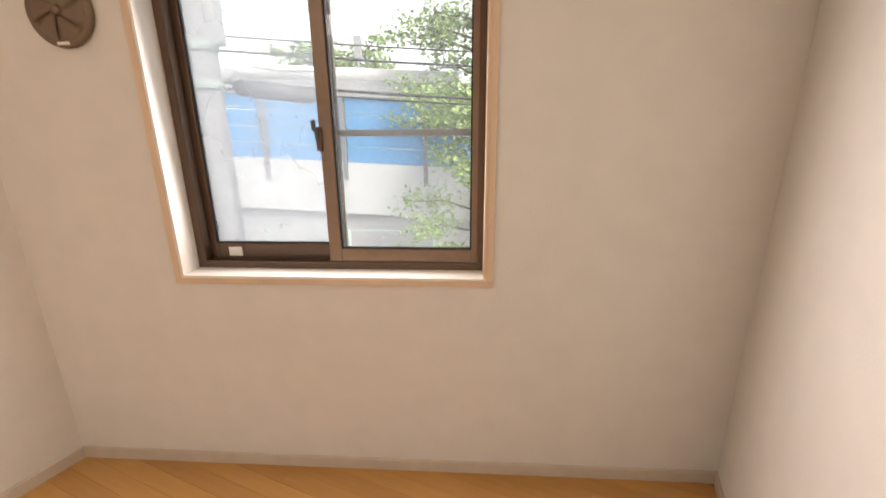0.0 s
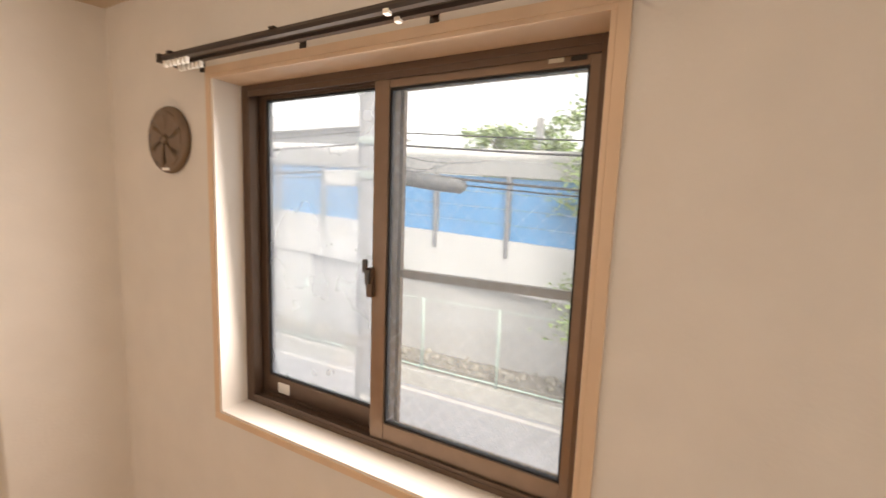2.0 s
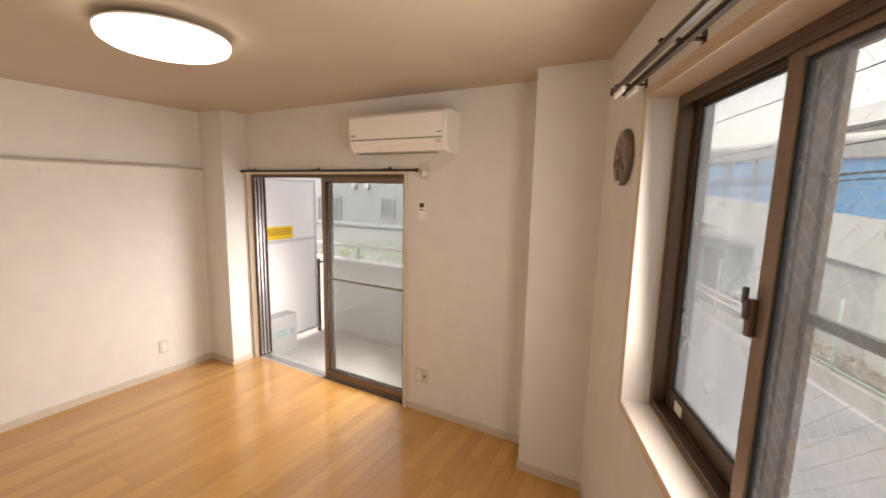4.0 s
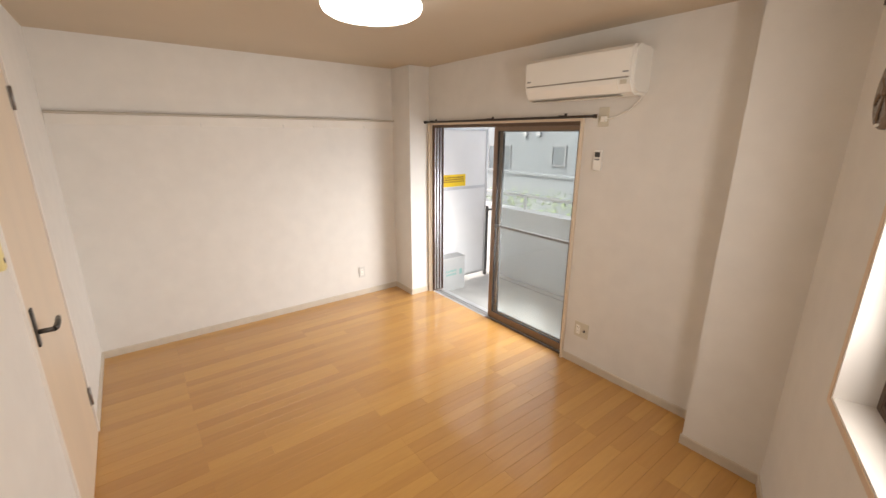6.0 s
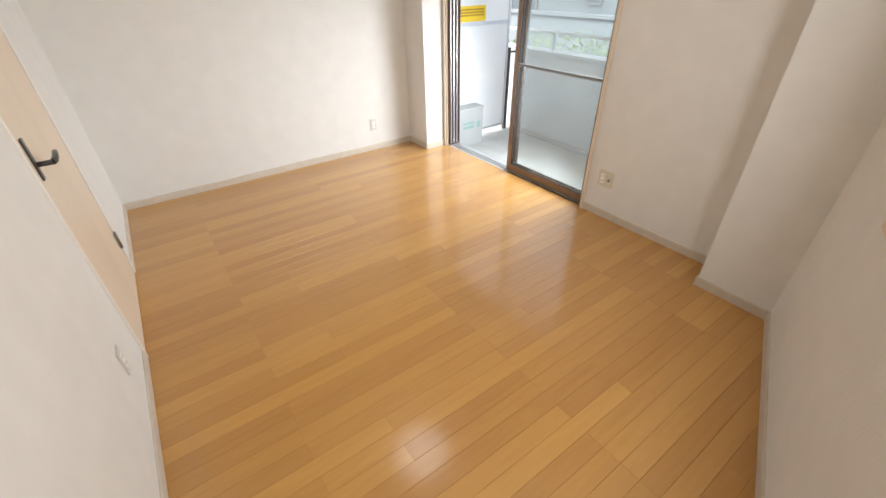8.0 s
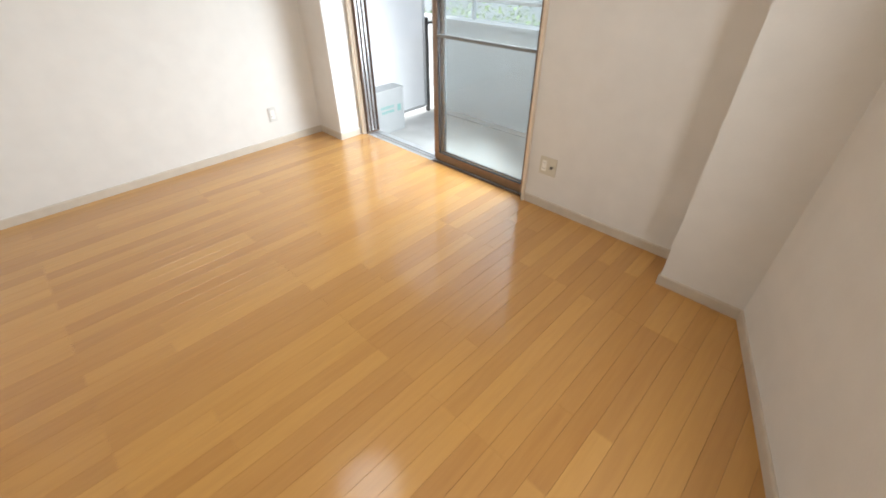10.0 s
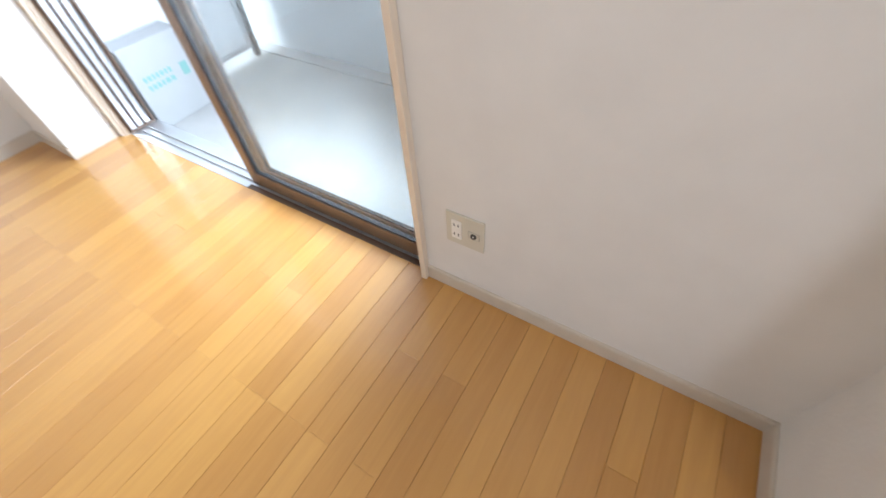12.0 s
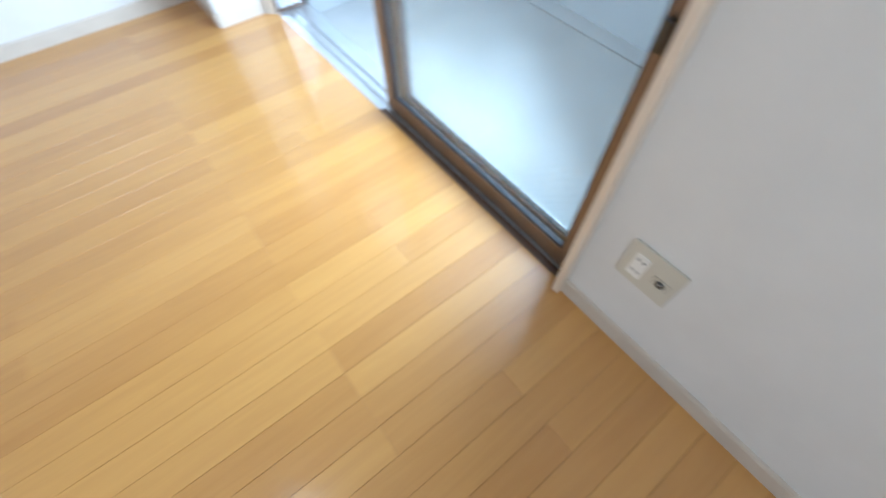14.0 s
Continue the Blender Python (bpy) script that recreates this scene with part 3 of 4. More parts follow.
leaf = part("leaf", boxes((1.712, 2.522, -0.004, 0.032, 0.008, 2.096), bevel=0.0018), LEAF, door)
# Stop coloured near-black to paint the shade in the gap round the leaf
part("stop", boxes((1.704, 1.716, 0.034, 0.05, 0, 2.1), (2.520, 2.531, 0.034, 0.05, 0, 2.1), (1.716, 2.520, 0.034, 0.05, 2.09, 2.101)), HOLESHADE, door)
for z in (1.90, 0.255):
    hg = part("hinge", boxes((2.502, 2.524, -0.0075, -0.004, z - 0.05, z + 0.05), (2.534, 2.556, -0.0135, -0.010, z - 0.05, z + 0.05), bevel=0.001), GREYMETAL, door, "grey metal hinge")
    part("pin", tube([(2.529, -0.012, z - 0.055), (2.529, -0.012, z + 0.055)], 0.007, 10), GREYMETAL, hg)
plate = part("handle_plate", boxes((1.744, 1.776, -0.012, -0.004, 0.925, 1.085), bevel=0.003), GUNMETAL, leaf, "dark metal backplate")
part("lever", bm_tube(tube([(1.760, -0.012, 0.985), (1.760, -0.058, 0.985)], 0.010, 12), [(1.760, -0.058, 0.985), (1.775, -0.064, 0.985), (1.83, -0.064, 0.987), (1.885, -0.060, 0.989)], [0.011, 0.011, 0.011, 0.009], 12), GUNMETAL, leaf, "dark lever handle")


# ---- wall fittings ----
def outlet_plate(m, label, w=0.119, h=0.120, tv=True):
    """A wall plate with sockets; x along the wall, y outward into it."""
    ob = thing("wall_outlet", m, label, "outlet")
    part("plate", boxes((-w / 2, w / 2, -0.007, 0, -h / 2, h / 2), bevel=0.003), IVORY if tv else GREYWHITE, ob)
    cx = -0.026 if tv else 0.0
    so = part("socket", boxes((cx - 0.016, cx + 0.016, -0.009, -0.006, -0.036, 0.036), bevel=0.0015), WHITEPLASTIC, ob)
    for dz in (0.019, -0.017):
        for dx in (-0.0065, 0.0065):
            part("slot", boxes((cx + dx - 0.0015, cx + dx + 0.0015, -0.0096, -0.0089, dz - 0.005, dz + 0.004)), HOLESHADE, so)
    if tv:
        bz = part("bezel", boxes((0.012, 0.044, -0.0085, -0.006, -0.013, 0.011), bevel=0.001), IVORY, ob)
        part("tv_jack", lathe([(0.0052, 0.0095), (0.0058, 0.0125), (0.0085, 0.0125), (0.0095, 0.0085)], 20, "y"), GUNMETAL, bz, "dark coaxial jack", pose(0.028, 0, -0.001))
        part("jack_hole", lathe([(0.0, 0.0098), (0.0055, 0.0098), (0.0055, 0.0080)], 16, "y"), HOLESHADE, bz, "", pose(0.028, 0, -0.001))
        part("jack_pin", lathe([(0.0, 0.0122), (0.0018, 0.0120), (0.0020, 0.0095)], 10, "y"), WHITEPLASTIC, bz, "", pose(0.028, 0, -0.001))
        part("bezel_gap", boxes((0.0108, 0.0452, -0.00745, -0.0066, -0.0142, 0.0122)), SLOTSHADE, ob)
    return ob


outlet_plate(B @ pose(-1.2425, 0, 0.299), "ivory double wall plate with power socket and antenna jack")
outlet_plate(R @ pose(-0.685, 0, 0.268), "white wall plate with a double power socket", 0.070, 0.120, False)
outlet_plate(D @ pose(1.337, 0, 0.300), "white wall plate with a double power socket", 0.070, 0.120, False)

sw = thing("light_switch", D @ pose(1.300, 0, 1.255), "white wall switch plate with two rockers", "switch")
part("plate", boxes((-0.035, 0.035, -0.007, 0, -0.06, 0.06), bevel=0.003), WHITEPLASTIC, sw)
for z in (-0.024, 0.024):
    part("rocker", boxes((-0.021, 0.021, -0.012, -0.006, z - 0.022, z + 0.022), bevel=0.003), WHITEPLASTIC, sw)

ic = thing("intercom", D @ pose(1.392, 0, 1.450), "yellowed plastic wall intercom with a handset", "intercom")
part("base", boxes((-0.055, 0.055, -0.034, 0, -0.118, 0.118), bevel=0.010), YELLOWED, ic)
hs = part("handset", boxes((-0.050, -0.008, -0.056, -0.030, -0.110, 0.110), bevel=0.010), YELLOWED, ic)
part("grille", boxes((-0.036, -0.022, -0.0572, -0.0555, -0.086, -0.072), bevel=0.0006), INK, hs)
part("seam", boxes((-0.0065, -0.0045, -0.0348, -0.0335, -0.106, 0.106)), SLOTSHADE, ic)
part("button", boxes((0.000, 0.020, -0.038, -0.0335, -0.046, -0.024), bevel=0.002), INK, ic, "black square button")
part("button", boxes((0.000, 0.013, -0.037, -0.0335, 0.008, 0.021), bevel=0.002), GUNMETAL, ic)
part("lamp", lathe([(0.0, 0.004), (0.004, 0.004), (0.005, 0.0)], 12, "y"), CABLEGREY, ic, "small grey lamp", pose(0.040, -0.034, -0.008))

# air conditioner
ac = thing("air_conditioner", B, "white wall-mounted air conditioner above the balcony door", "air conditioner")
acp = [(0, 1.985), (0, 2.252), (-0.150, 2.252), (-0.186, 2.246), (-0.200, 2.225), (-0.203, 2.075), (-0.196, 2.035), (-0.165, 1.990), (-0.130, 1.976), (-0.02, 1.976)]
bm = sweep(acp, -1.782, -0.965)
bmesh.ops.bevel(bm, geom=[e for e in bm.edges if abs(e.verts[0].co.x - e.verts[1].co.x) < 1e-4 and min(e.verts[0].co.y, e.verts[1].co.y) < -0.01], offset=0.016, segments=3, affect="EDGES")
part("body", bm, WHITEPLASTIC, ac)
part("front_panel", sweep([(-0.198, 2.235), (-0.207, 2.226), (-0.210, 2.080), (-0.205, 2.080), (-0.196, 2.230)], -1.764, -0.983), WHITEPLASTIC, ac)
lv = part("louver", sweep([(-0.206, 2.062), (-0.203, 2.038), (-0.172, 1.997), (-0.166, 2.000), (-0.197, 2.040), (-0.200, 2.062)], -1.745, -1.055), WHITEPLASTIC, ac)
part("air_slot", boxes((-1.755, -0.99, -0.2042, -0.195, 2.0665, 2.0745)), SLOTSHADE, ac, "grey strip for the shaded air slot")
part("lower_slot", boxes((-1.745, -1.055, -0.160, -0.120, 1.9745, 1.978)), SLOTSHADE, ac)
part("logo_mark", boxes((-1.745, -1.715, -0.2115, -0.2085, 2.098, 2.106)), CABLEGREY, ac)
part("logo_mark", boxes((-1.025, -0.990, -0.2115, -0.2085, 2.098, 2.104)), CABLEGREY, ac)
part("display", boxes((-1.038, -1.000, -0.2065, -0.200, 2.034, 2.058), bevel=0.002), IVORY, ac)
part("power_cord", tube([(-0.975, -0.04, 1.985), (-1.00, -0.02, 1.955), (-1.06, -0.012, 1.905), (-1.13, -0.012, 1.868), (-1.19, -0.016, 1.850), (-1.222, -0.030, 1.850)], 0.0035, 8), WHITEPLASTIC, ac, "white power cord")

acs = thing("wall_outlet", B @ pose(-1.243, 0, 1.862), "ivory wall socket with a plug beside the air conditioner", "outlet")
part("plate", boxes((-0.038, 0.038, -0.007, 0, -0.062, 0.062), bevel=0.003), IVORY, acs)
part("plug", boxes((-0.004, 0.030, -0.036, -0.007, -0.032, 0.004), bevel=0.006), WHITEPLASTIC, acs, "white plug")

rm = thing("remote_control", B @ pose(-1.250, 0, 1.580), "white remote control in a wall holder", "remote control")
part("holder", boxes((-0.029, 0.029, -0.024, 0, -0.068, -0.012), bevel=0.004), WHITEPLASTIC, rm)
part("remote", boxes((-0.026, 0.026, -0.022, -0.005, -0.062, 0.066), bevel=0.005), WHITEPLASTIC, rm)
part("display", boxes((-0.019, 0.019, -0.0235, -0.0215, 0.020, 0.054), bevel=0.001), GUNMETAL, rm, "dark display")
for i in range(3):
    part("button", boxes((-0.017 + i * 0.0125, -0.008 + i * 0.0125, -0.024, -0.0215, 0.000, 0.010), bevel=0.001), CABLEGREY, rm)

# ceiling lamp
lamp = thing("ceiling_lamp", pose(1.49, -1.65, H), "round white flush ceiling lamp, switched on", "ceiling lamp")
part("base", lathe([(0.0, 0.0), (0.17, 0.0), (0.175, -0.035), (0.0, -0.035)], 40), LAMPBASE, lamp)
part("cover_ring", lathe([(0.17, -0.030), (0.246, -0.028), (0.252, -0.034), (0.246, -0.040), (0.17, -0.040)], 64), LAMPBASE, lamp)
part("shade", lathe([(0.248, -0.0395), (0.250, -0.052), (0.240, -0.072), (0.212, -0.088), (0.15, -0.102), (0.07, -0.109), (0.0, -0.111)], 64), DIFFUSER, lamp, "glowing white domed diffuser")


# ---- balcony ----
solid("balcony_floor", boxes((-5.2, 0.6, 0.15, 1.30, -0.30, -0.075)), BALCONYFLOOR, "grey mortar balcony floor", "balcony floor", "structure", m=B)
solid("balcony_wall", boxes((-5.2, 0.6, 1.205, 1.35, -0.30, 0.815), (-5.2, 0.6, 1.190, 1.365, 0.815, 0.848), bevel=0.004), PARAPET, "pale painted balcony parapet", "parapet", "structure", m=B)
solid("balcony_gutter", boxes((-5.2, 0.6, 1.10, 1.204, -0.0745, -0.066)), CONCRETE, "darker grey gutter along the parapet", "gutter", "structure", m=B)
hr = thing("handrail", B, "pale metal handrail on posts above the parapet", "handrail")
part("rail", boxes((-5.2, 0.6, 1.245, 1.300, 1.010, 1.040), bevel=0.006), ALU, hr)
for y in (-4.4, -2.985, -1.57, -0.15):
    part("post", boxes((y - 0.012, y + 0.012, 1.258, 1.288, 0.848, 1.012), bevel=0.002), ALU, hr)

pt = thing("partition", pose(0, -3.42, 0), "white balcony partition board in a thin metal frame", "partition")
part("board", boxes((-0.985, -0.165, -0.004, 0.004, 1.145, 1.795)), PARTITION, pt)
part("board", boxes((-0.985, -0.165, -0.004, 0.004, 0.02, 1.110)), PARTITION, pt)
part("frame", boxes((-1.010, -0.985, -0.015, 0.015, 0.0, 1.82), (-0.165, -0.15, -0.015, 0.015, -0.074, 1.82), (-0.985, -0.165, -0.015, 0.015, 1.795, 1.82),
                    (-0.985, -0.165, -0.012, 0.012, 1.110, 1.145), (-0.985, -0.165, -0.015, 0.015, -0.005, 0.02), bevel=0.002), ALU, pt)
part("post", boxes((-1.050, -1.020, -0.02, 0.02, -0.066, 0.86), bevel=0.003), GUNMETAL, pt, "dark support post")
part("bracket", boxes((-1.020, -1.008, -0.015, 0.015, 0.78, 0.82), (-1.020, -1.008, -0.015, 0.015, 0.14, 0.18), (-1.195, -1.050, -0.012, 0.012, 0.80, 0.82)), GUNMETAL, pt)
st = part("sticker", boxes((-0.660, -0.285, 0.0041, 0.0050, 1.150, 1.292)), YELLOW, pt, "yellow notice with black print")
part("print", text_bars(3, -0.635, 1.266, 0.32, 0.015, 0.0049, 0.0056, 5), BROWNINK, st)

hb = thing("ladder_box", pose(-0.335, -3.275, -0.075), "grey metal escape ladder box with green print", "box")
part("case", boxes((-0.165, 0.165, -0.085, 0.060, 0.0, 0.405), bevel=0.004), BOXGREY, hb)
part("lid", boxes((-0.169, 0.169, -0.090, 0.065, 0.405, 0.420), bevel=0.003), BOXGREY, hb)
part("print", text_bars(1, -0.125, 0.262, 0.075, 0.066, 0.0597, 0.0606, 8), TEALINK, hb, "green lettering")
part("print", text_bars(2, -0.035, 0.268, 0.155, 0.026, 0.0597, 0.0606, 4), TEALINK, hb, "green lettering")


# ---- outside ----
def ramp(s0, s1, n0, n1, z0, z1, k=0.055):
    """A box along the street whose heights rise towards minus x."""
    bm = bmesh.new()
    vs = [bm.verts.new((s, n, z - k * s)) for s in (s0, s1) for n in (n0, n1) for z in (z0, z1)]
    for f in ((0, 1, 3, 2), (4, 6, 7, 5), (0, 4, 5, 1), (2, 3, 7, 6), (0, 2, 6, 4), (1, 5, 7, 3)):
        bm.faces.new([vs[i] for i in f])
    return bm


GZ = -3.0
solid("ground", boxes((-500, 500, -500, 500, GZ - 0.5, GZ - 0.03)), GROUND, "bare grey ground", "ground", "structure")
solid("road", boxes((-70, 60, 1.2, 7.60, GZ - 0.2, GZ)), ASPHALT, "grey asphalt street", "road", "structure", m=W)
solid("road_line", boxes((-70, 60, 7.30, 7.44, GZ, GZ + 0.004)), WHITELINE, "white painted edge line", "road marking", "structure", m=W)
solid("kerb", boxes((-70, 60, 7.60, 7.82, GZ - 0.2, GZ + 0.40), bevel=0.02), CONCRETE, "low concrete kerb wall", "kerb", "structure", m=W)
solid("planting_strip", boxes((-70, 60, 7.82, 8.7, GZ - 0.2, GZ + 0.55)), GROUND, "bare soil strip behind the kerb", "ground", "structure", m=W)
solid("retaining_wall", ramp(-14.2, 40, 8.60, 9.6, -3.3, -0.50), RETAIN, "grey concrete retaining wall", "wall", "structure", m=W)
solid("viaduct_band", ramp(-60, 40, 8.45, 9.6, -0.53, 0.72), BANDWHITE, "white concrete band above the retaining wall", "wall", "structure", m=W)

rnd = random.Random(4)
bm = bmesh.new()
for i in range(420):
    s, n = rnd.uniform(-22, 8), rnd.uniform(7.86, 8.58)
    r = rnd.uniform(0.05, 0.16)
    mtx = Matrix.LocRotScale((s, n, GZ + 0.55 + r * 0.3), Euler((rnd.random() * 6, rnd.random() * 6, rnd.random() * 6)), (r, r * rnd.uniform(0.5, 0.9), r * rnd.uniform(0.4, 0.7)))
    bmesh.ops.create_icosphere(bm, subdivisions=1, radius=1, matrix=mtx)
solid("rubble", bm, RUBBLE, "scattered grey stones on the soil strip", "stones", "stuff", m=W)

fence = thing("sound_barrier", W, "blue panel barrier with grey posts along the raised line", "barrier")
for b in range(-18, 4):
    s = -1.14 + 1.96 * b
    part("post", ramp(s - 0.05, s + 0.05, 8.40, 8.52, 0.30, 2.25), POSTGREY, fence)
    rows = 4 if s < 1.5 else 6
    for r in range(rows):
        part("panel", ramp(s + 0.05, s + 1.91, 8.54, 8.58, 0.73 + r * 0.375, 1.09 + r * 0.375), BLUEPANEL, fence)
part("girder", ramp(-45, 1.6, 8.45, 9.0, 2.25, 2.62), GIRDER, fence, "pale grey steel girder")
bm = bmesh.new()
bm_tube(bm, [(-45, 8.75, 2.74 + 45 * 0.055), (1.6, 8.75, 2.74 - 1.6 * 0.055)], 0.17, 16)
part("tube", bm, GIRDERTOP, fence, "white steel tube on top")

gf = thing("green_fence", W, "pale green steel fence on the kerb", "fence")
for i in range(-12, 6):
    s = 1.05 + 2.0 * i
    part("post", tube([(s, 7.71, GZ + 0.40), (s, 7.71, -0.72)], 0.03, 8), GREENPAINT, gf)
for z, r in ((-2.50, 0.022), (-0.74, 0.010)):
    part("rail", tube([(-23, 7.71, z), (12, 7.71, z)], r, 8), GREENPAINT, gf)

pole = thing("utility_pole", pose(-1.42, 2.30, GZ, 0, 0, SLOPE), "grey concrete utility pole with cable fittings", "utility pole")
part("shaft", tube([(0, 0, -0.1), (0, 0, 4), (0, 0, 11)], [0.155, 0.14, 0.11], 24), POLE, pole)
for z in (4.9, 5.25, 5.85):
    part("band", lathe([(0.150, z), (0.156, z + 0.01), (0.156, z + 0.07), (0.150, z + 0.08)], 24), POLEBAND, pole, "pale grey-green band")
part("number_plate", boxes((0.02, 0.11, -0.165, -0.150, 2.30, 2.52), bevel=0.004), WHITEPLASTIC, pole, "white plate")
for i in range(14):
    z = 1.6 + 0.45 * i
    a = 0.7 if i % 2 else 0.7 + math.pi
    part("step_bolt", tube([(0.12 * math.cos(a), 0.12 * math.sin(a), z), (0.26 * math.cos(a), 0.26 * math.sin(a), z)], 0.008, 6), STEEL, pole)
part("junction_box", boxes((0.11, 0.22, -0.08, 0.08, 5.30, 5.72), bevel=0.02), GIRDER, pole, "grey junction box")
part("junction_box", boxes((-0.62, -0.13, -0.06, 0.10, 4.82, 5.00), bevel=0.02), GIRDERTOP, pole, "white box")


def sag(a, b, drop, n=14):
    a, b = Vector(a), Vector(b)
    return [a.lerp(b, i / n) - Vector((0, 0, drop * 4 * (i / n) * (1 - i / n))) for i in range(n + 1)]


for i, (n, z0, z1, r) in enumerate(((2.95, 2.32, 2.22, 0.012), (3.0, 2.02, 1.86, 0.016), (2.9, 2.45, 2.30, 0.008), (3.05, 1.96, 1.84, 0.010), (2.95, 3.05, 2.95, 0.008), (2.85, 3.35, 3.2, 0.008))):
    solid("cable", tube([W @ p for p in sag((-32, n + 0.1, z0 + 1.2), (-1.0, n, z0), 0.5)] + [W @ p for p in sag((-0.98, n, z0), (26, n + 0.3, z1 + 0.6), 0.7)], r, 6), CABLE,
          "black overhead cable strung along the street", "cable", group="overhead cables")
bm = bm_tube(bmesh.new(), [(-0.68, 3.05, 1.95), (-0.62, 3.05, 1.95), (-0.22, 3.05, 1.90), (0.16, 3.05, 1.86), (0.22, 3.05, 1.86)], [0.03, 0.085, 0.09, 0.085, 0.03], 14)
solid("cable_closure", bm, CABLEGREY, "dark grey cable splice sleeve hanging on the cables", "cable closure", m=W)
rnd = random.Random(9)
for i in range(5):
    p0, p1 = Vector((-1.0, 2.9, 2.2 + 0.05 * i)), Vector((rnd.uniform(-0.6, 0.6), 3.05, 2.12))
    solid("drop_wire", tube([W @ p for p in sag(p0, p1, rnd.uniform(0.1, 0.28))], 0.004, 5), CABLE, "thin looping drop wire", "cable", group="drop wires", m=None)


def tree(name, m, height, spread, count, leaf, label, seed, low=0.25):
    """A trunk with limbs and a crown of many small leaves."""
    rnd = random.Random(seed)
    ob = thing(name, m, label, "tree")
    bm = bm_tube(bmesh.new(), [(0, 0, -0.1), (0.05, 0.03, height * 0.3), (0.0, 0.1, height * 0.6), (0.08, 0.0, height * 0.9)], [0.11, 0.09, 0.06, 0.015], 9)
    tips = []
    for i in range(42):
        z = height * rnd.uniform(low, 0.92)
        a = rnd.uniform(0, 6.28)
        reach = spread * rnd.uniform(0.5, 1.0) * (1.15 - 0.55 * z / height)
        p1 = Vector((math.cos(a) * reach * 0.5, math.sin(a) * reach * 0.5, z + reach * 0.18))
        p2 = Vector((math.cos(a + 0.2) * reach, math.sin(a + 0.2) * reach, z + reach * 0.22))
        bm_tube(bm, [(0.03, 0.04, z), p1, p2], [0.035, 0.02, 0.006], 6)
        tips += [(p1, 0.26), (p2, 0.24), (p1.lerp(p2, 0.5), 0.26)]
    tips.append((Vector((0, 0, height * 0.93)), 0.45))
    part("trunk", bm, BARK, ob)
    verts, faces = [], []
    for i in range(count):
        c, rad = rnd.choice(tips)
        d = Vector((rnd.gauss(0, 1), rnd.gauss(0, 1), rnd.gauss(0, 0.75)))
        p = c + d * rad * spread * 0.33
        q = Euler((rnd.gauss(0, 0.7), rnd.gauss(0, 0.7), rnd.uniform(0, 6.28))).to_matrix()
        l = leaf * rnd.uniform(0.6, 1.25)
        k = len(verts)
        for v in ((0, -0.5, 0), (0.28, -0.08, 0.06), (0.22, 0.25, 0.05), (0, 0.5, -0.05), (-0.22, 0.25, 0.05), (-0.28, -0.08, 0.06)):
            verts.append(p + q @ (Vector(v) * l))
        faces += [(k, k + 1, k + 2, k + 3), (k, k + 3, k + 4, k + 5)]
    me = bpy.data.meshes.new("crown")
    me.from_pydata(verts, [], faces)
    me.materials.append(LEAVES)
    cr = new("crown", me)
    cr.parent = ob
    tagged(cr, "light green leaves", kind="stuff")
    return ob


tree("tree", W @ pose(2.05, 7.95, GZ + 0.5), 7.4, 2.4, 11000, 0.12, "slender street tree with light green leaves", 3, 0.1)
tree("tree", W @ pose(-7.6, 24, GZ), 9.6, 3.4, 5000, 0.30, "far green tree behind the barrier", 5)
tree("tree", W @ pose(-4.0, 23, GZ), 9.8, 3.4, 5000, 0.30, "far green tree behind the barrier", 6)
tree("tree", W @ pose(-25, 8.6, GZ), 7.0, 2.8, 5000, 0.26, "green tree along the street", 8)

for s0, s1 in ((-14.3, -13.0), (-9.1, -7.6)):
    solid("pillar", ramp(s0, s1, 8.50, 9.4, -3.3, -0.535), BANDWHITE, "white concrete pillar under the viaduct band", "pillar", "structure", m=W)
gr = thing("guard_rail", W, "white street guard rail on short posts", "guard rail")
for z in (-2.25, -1.98):
    part("rail", tube([(-24, 7.52, z), (-10.9, 7.52, z)], 0.045, 8), GIRDERTOP, gr)
for i in range(8):
    part("post", tube([(-23.6 + 1.8 * i, 7.54, GZ - 0.05), (-23.6 + 1.8 * i, 7.54, -1.92)], 0.05, 8), GIRDERTOP, gr)
shed = thing("shed", W @ pose(-20.5, 10.2, GZ), "teal sheet-metal shed under the viaduct", "shed")
part("wall", boxes((-5.5, 4.5, 0, 3.5, 0, 2.5)), TEALWALL, shed)
part("roof", boxes((-5.8, 4.8, -0.5, 3.6, 2.5, 2.65), bevel=0.03), ROOFGREY, shed)
part("door", boxes((-1.5, 0.6, -0.03, 0.0, 0, 2.0)), DARKGLASS, shed)
cu = thing("condenser", W @ pose(-13.9, 8.05, GZ + 0.55), "white outdoor air conditioner unit beside a pillar", "air conditioner")
part("case", boxes((-0.4, 0.4, -0.15, 0.15, 0.05, 0.65), bevel=0.02), GIRDERTOP, cu)
part("foot", boxes((-0.35, -0.25, -0.16, 0.16, 0, 0.05), (0.25, 0.35, -0.16, 0.16, 0, 0.05)), CABLEGREY, cu)
part("fan_grille", lathe([(0.0, 0.012), (0.2, 0.012), (0.22, 0.0)], 24, "y"), CABLEGREY, cu, m=pose(-0.1, -0.151, 0.36))
fb = thing("far_building", W @ pose(-42, 34, GZ), "long pale grey building with a sloping roof", "building")
part("wall", boxes((-16, 15, 0, 9, 0, 12)), GIRDER, fb)
bm = bmesh.new()
va = [bm.verts.new(p) for p in ((-17, -1, 12), (16, -1, 12), (16, 10, 12), (-17, 10, 12), (-12, 4.5, 15.2), (11, 4.5, 15.2))]
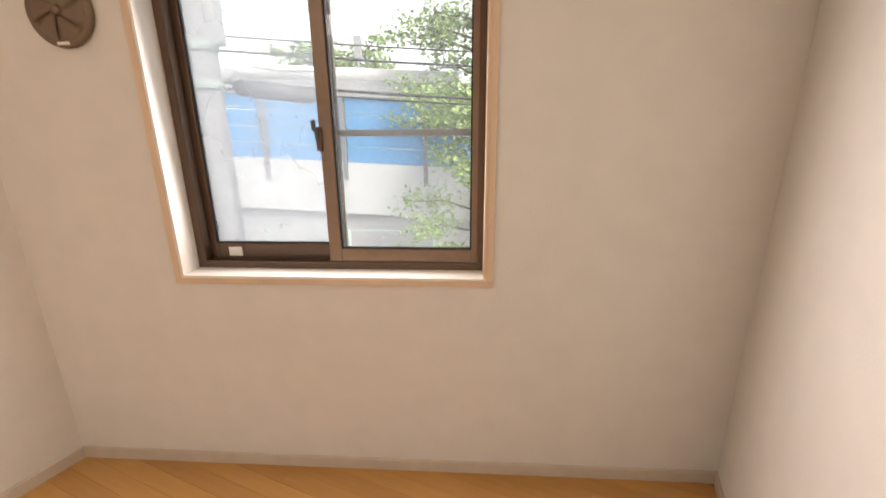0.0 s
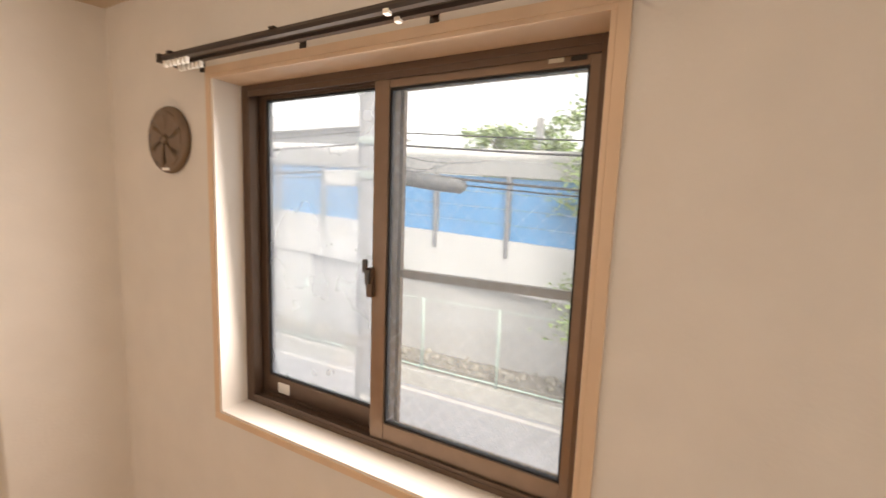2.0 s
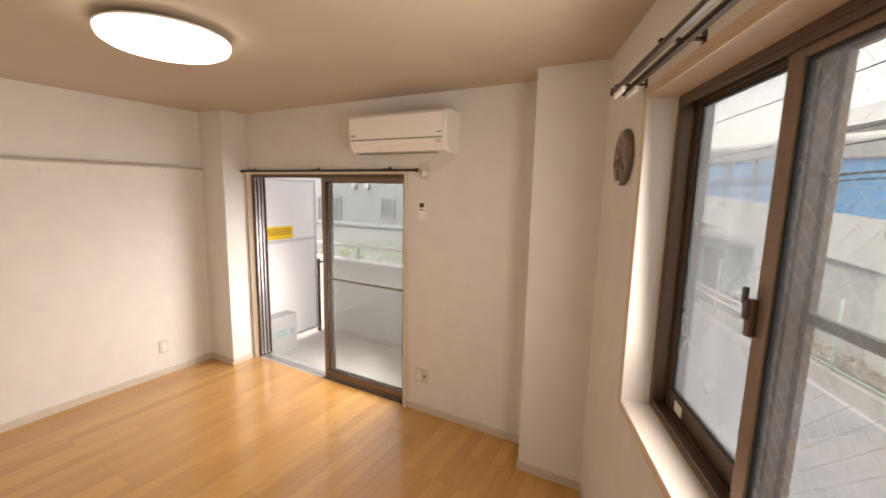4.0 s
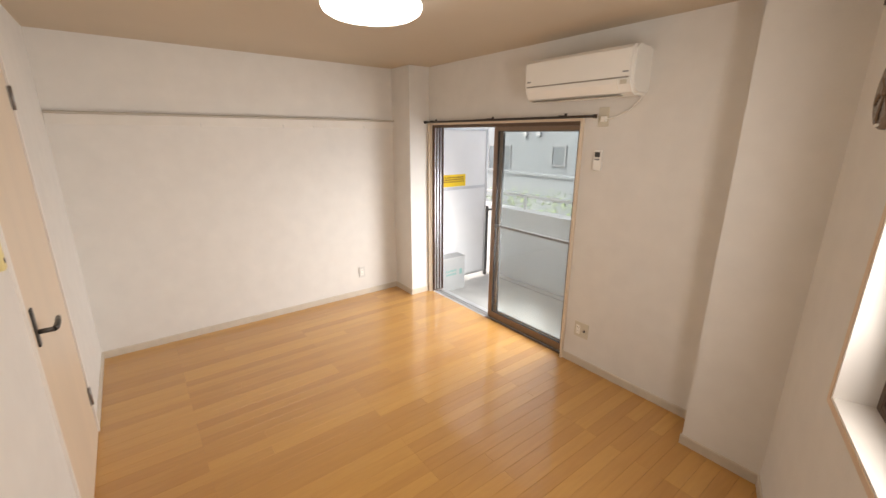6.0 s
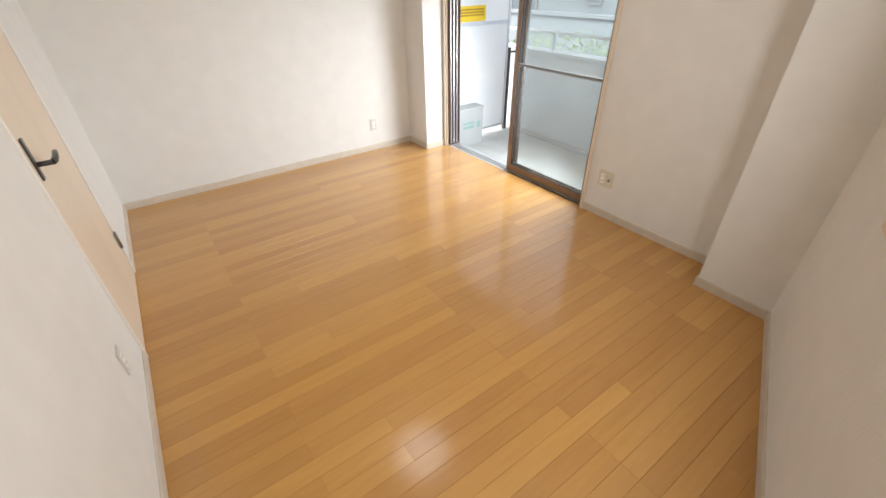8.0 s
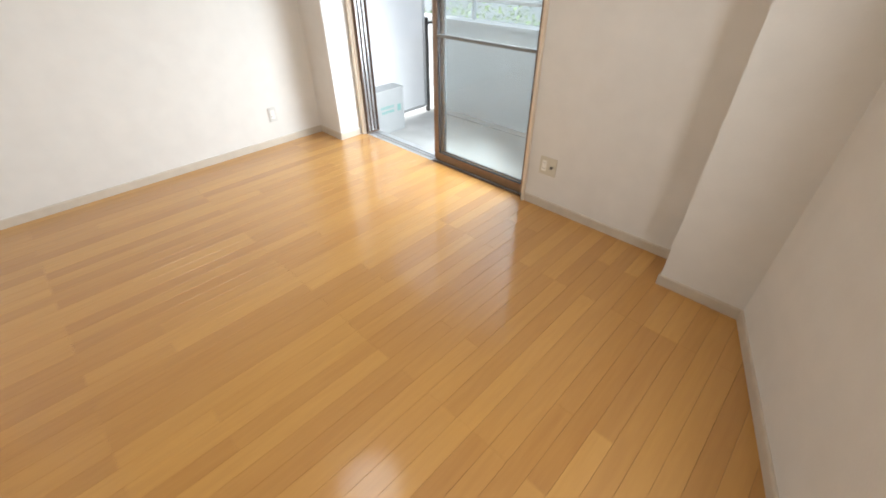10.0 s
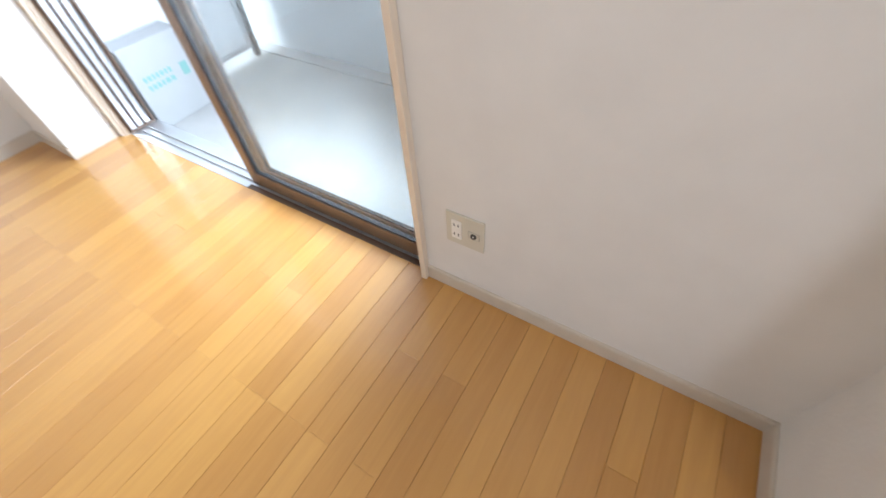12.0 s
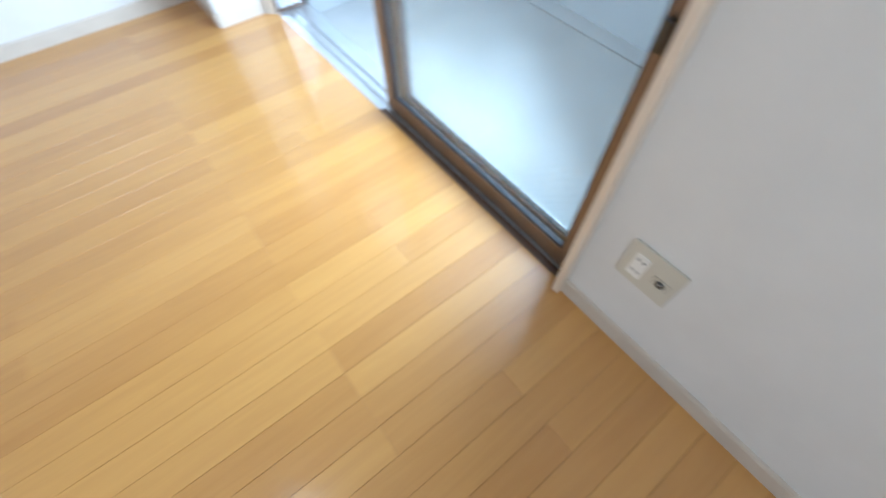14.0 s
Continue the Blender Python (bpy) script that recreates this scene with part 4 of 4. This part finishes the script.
for f in ((0, 1, 5, 4), (2, 3, 4, 5), (1, 2, 5), (3, 0, 4), (3, 2, 1, 0)):
    bm.faces.new([va[i] for i in f])
part("roof", bm, ROOFGREY, fb)
for i in range(9):
    part("window", boxes((-14.5 + 3.3 * i, -13.0 + 3.3 * i, -0.06, 0.02, 9.2, 10.6)), DARKGLASS, fb)

an = thing("antenna_mast", W @ pose(-3.6, 20, GZ), "thin antenna mast with a grey box", "antenna")
part("mast", tube([(0, 0, 0), (0, 0, 10.6)], [0.07, 0.03], 8), GIRDER, an)
part("box", boxes((-0.18, 0.18, -0.12, 0.12, 8.0, 9.0), bevel=0.02), GIRDER, an)

# neighbour's house beyond the balcony
house = thing("neighbour_house", pose(-7.0, 0, GZ), "pale blue-grey house with small windows", "house")
part("wall", boxes((-6, 0, -16, -1.6, 0, 8.2)), HOUSEWALL, house)
part("roof", boxes((-6.2, 0.25, -16.2, -1.4, 8.2, 8.4)), GIRDER, house)
for y0, y1, z0, z1 in ((-7.03, -6.62, 0.95, 1.44), (-9.58, -8.66, 0.70, 1.42)):
    wn = part("window", boxes((0, 0.035, y0 - 0.04, y0, z0 - 0.04 - GZ, z1 + 0.04 - GZ), (0, 0.035, y1, y1 + 0.04, z0 - 0.04 - GZ, z1 + 0.04 - GZ),
                              (0, 0.035, y0, y1, z0 - 0.04 - GZ, z0 - GZ), (0, 0.035, y0, y1, z1 - GZ, z1 + 0.04 - GZ)), GIRDER, house)
    part("pane", boxes((0.002, 0.012, y0, y1, z0 - GZ, z1 - GZ)), DARKGLASS, wn)
for y in (-8.05, -7.55):
    part("vent_hood", boxes((0, 0.10, y - 0.07, y + 0.07, 4.72, 4.88), bevel=0.03), GIRDERTOP, house)
solid("yard_wall", boxes((-5.6, -5.45, -14, 0.0, GZ, 0.78), (-5.66, -5.40, -14, 0.0, 0.78, 0.84)), HOUSEWALL, "pale neighbouring yard wall", "wall", "structure")
bm = bmesh.new()
rnd = random.Random(12)
for i in range(2200):
    p = Vector((rnd.gauss(-3.2, 0.35), rnd.uniform(-5.4, -2.3), rnd.uniform(-0.2, 0.80) - abs(rnd.gauss(0, 0.06))))
    q = Euler((rnd.gauss(0, 0.7), rnd.gauss(0, 0.7), rnd.uniform(0, 6.28))).to_matrix()
    vs = [bm.verts.new(p + q @ (Vector(v) * 0.055)) for v in ((0, -0.5, 0), (0.28, 0, 0.05), (0, 0.5, 0), (-0.28, 0, 0.05))]
    bm.faces.new(vs)
sh = thing("shrub", pose(0, 0, 0), "tall green shrub behind the parapet", "shrub")
tagged(part("crown", bm, LEAVES, sh), "green leaves", kind="stuff")
part("stem", bm_tube(tube([(-3.2, -3.6, GZ - 0.1), (-3.2, -3.5, 0.4)], 0.05, 8), [(-3.2, -3.0, GZ - 0.1), (-3.2, -3.1, 0.4)], 0.05, 8), BARK, sh)


# ---- floor strips ----
STRIP = 0.07875
cache = {}
rnd = random.Random(21)


def strip_mesh(length):
    key = round(length, 3)
    if key not in cache:
        w, g = STRIP / 2 - 0.0002, 0.0006
        bm = bmesh.new()
        lo = [bm.verts.new(p) for p in ((0, -w, -0.012), (length, -w, -0.012), (length, w, -0.012), (0, w, -0.012))]
        mi = [bm.verts.new(p) for p in ((0, -w, -0.0010), (length, -w, -0.0010), (length, w, -0.0010), (0, w, -0.0010))]
        hi = [bm.verts.new(p) for p in ((0.0004, -w + g, 0), (length - 0.0004, -w + g, 0), (length - 0.0004, w - g, 0), (0.0004, w - g, 0))]
        for a, b in ((lo, mi), (mi, hi)):
            for i in range(4):
                bm.faces.new((a[i], a[(i + 1) % 4], b[(i + 1) % 4], b[i]))
        bm.faces.new(hi)
        cache[key] = mesh_of("strip", bm, PLANK)
    return cache[key]


row = 0
y = -3.588 + 0.02
TAN = math.tan(radians(SLOPE))
while y < 0.99:
    board = row // 4
    x_start = 0.0 if y < 0 else max(0.0, 0.22 + (y - STRIP / 2) / TAN)
    if -3.22 < y < -1.41:
        x_start = -0.030
    offset = 2.49 if board % 2 == 0 else 1.545
    cuts = sorted({round(offset + k * 1.89 + j * (0.63 if (row % 2) else 0.945), 4) for k in range(-3, 3) for j in (0, 1)})
    cuts = [c for c in cuts if x_start + 0.05 < c < 2.93]
    xs = [x_start] + cuts + [2.99]
    for a, b in zip(xs, xs[1:]):
        ob = new("plank", strip_mesh(b - a))
        ob.parent = floor
        ob.location = (a, y, 0)
    y += STRIP
    row += 1
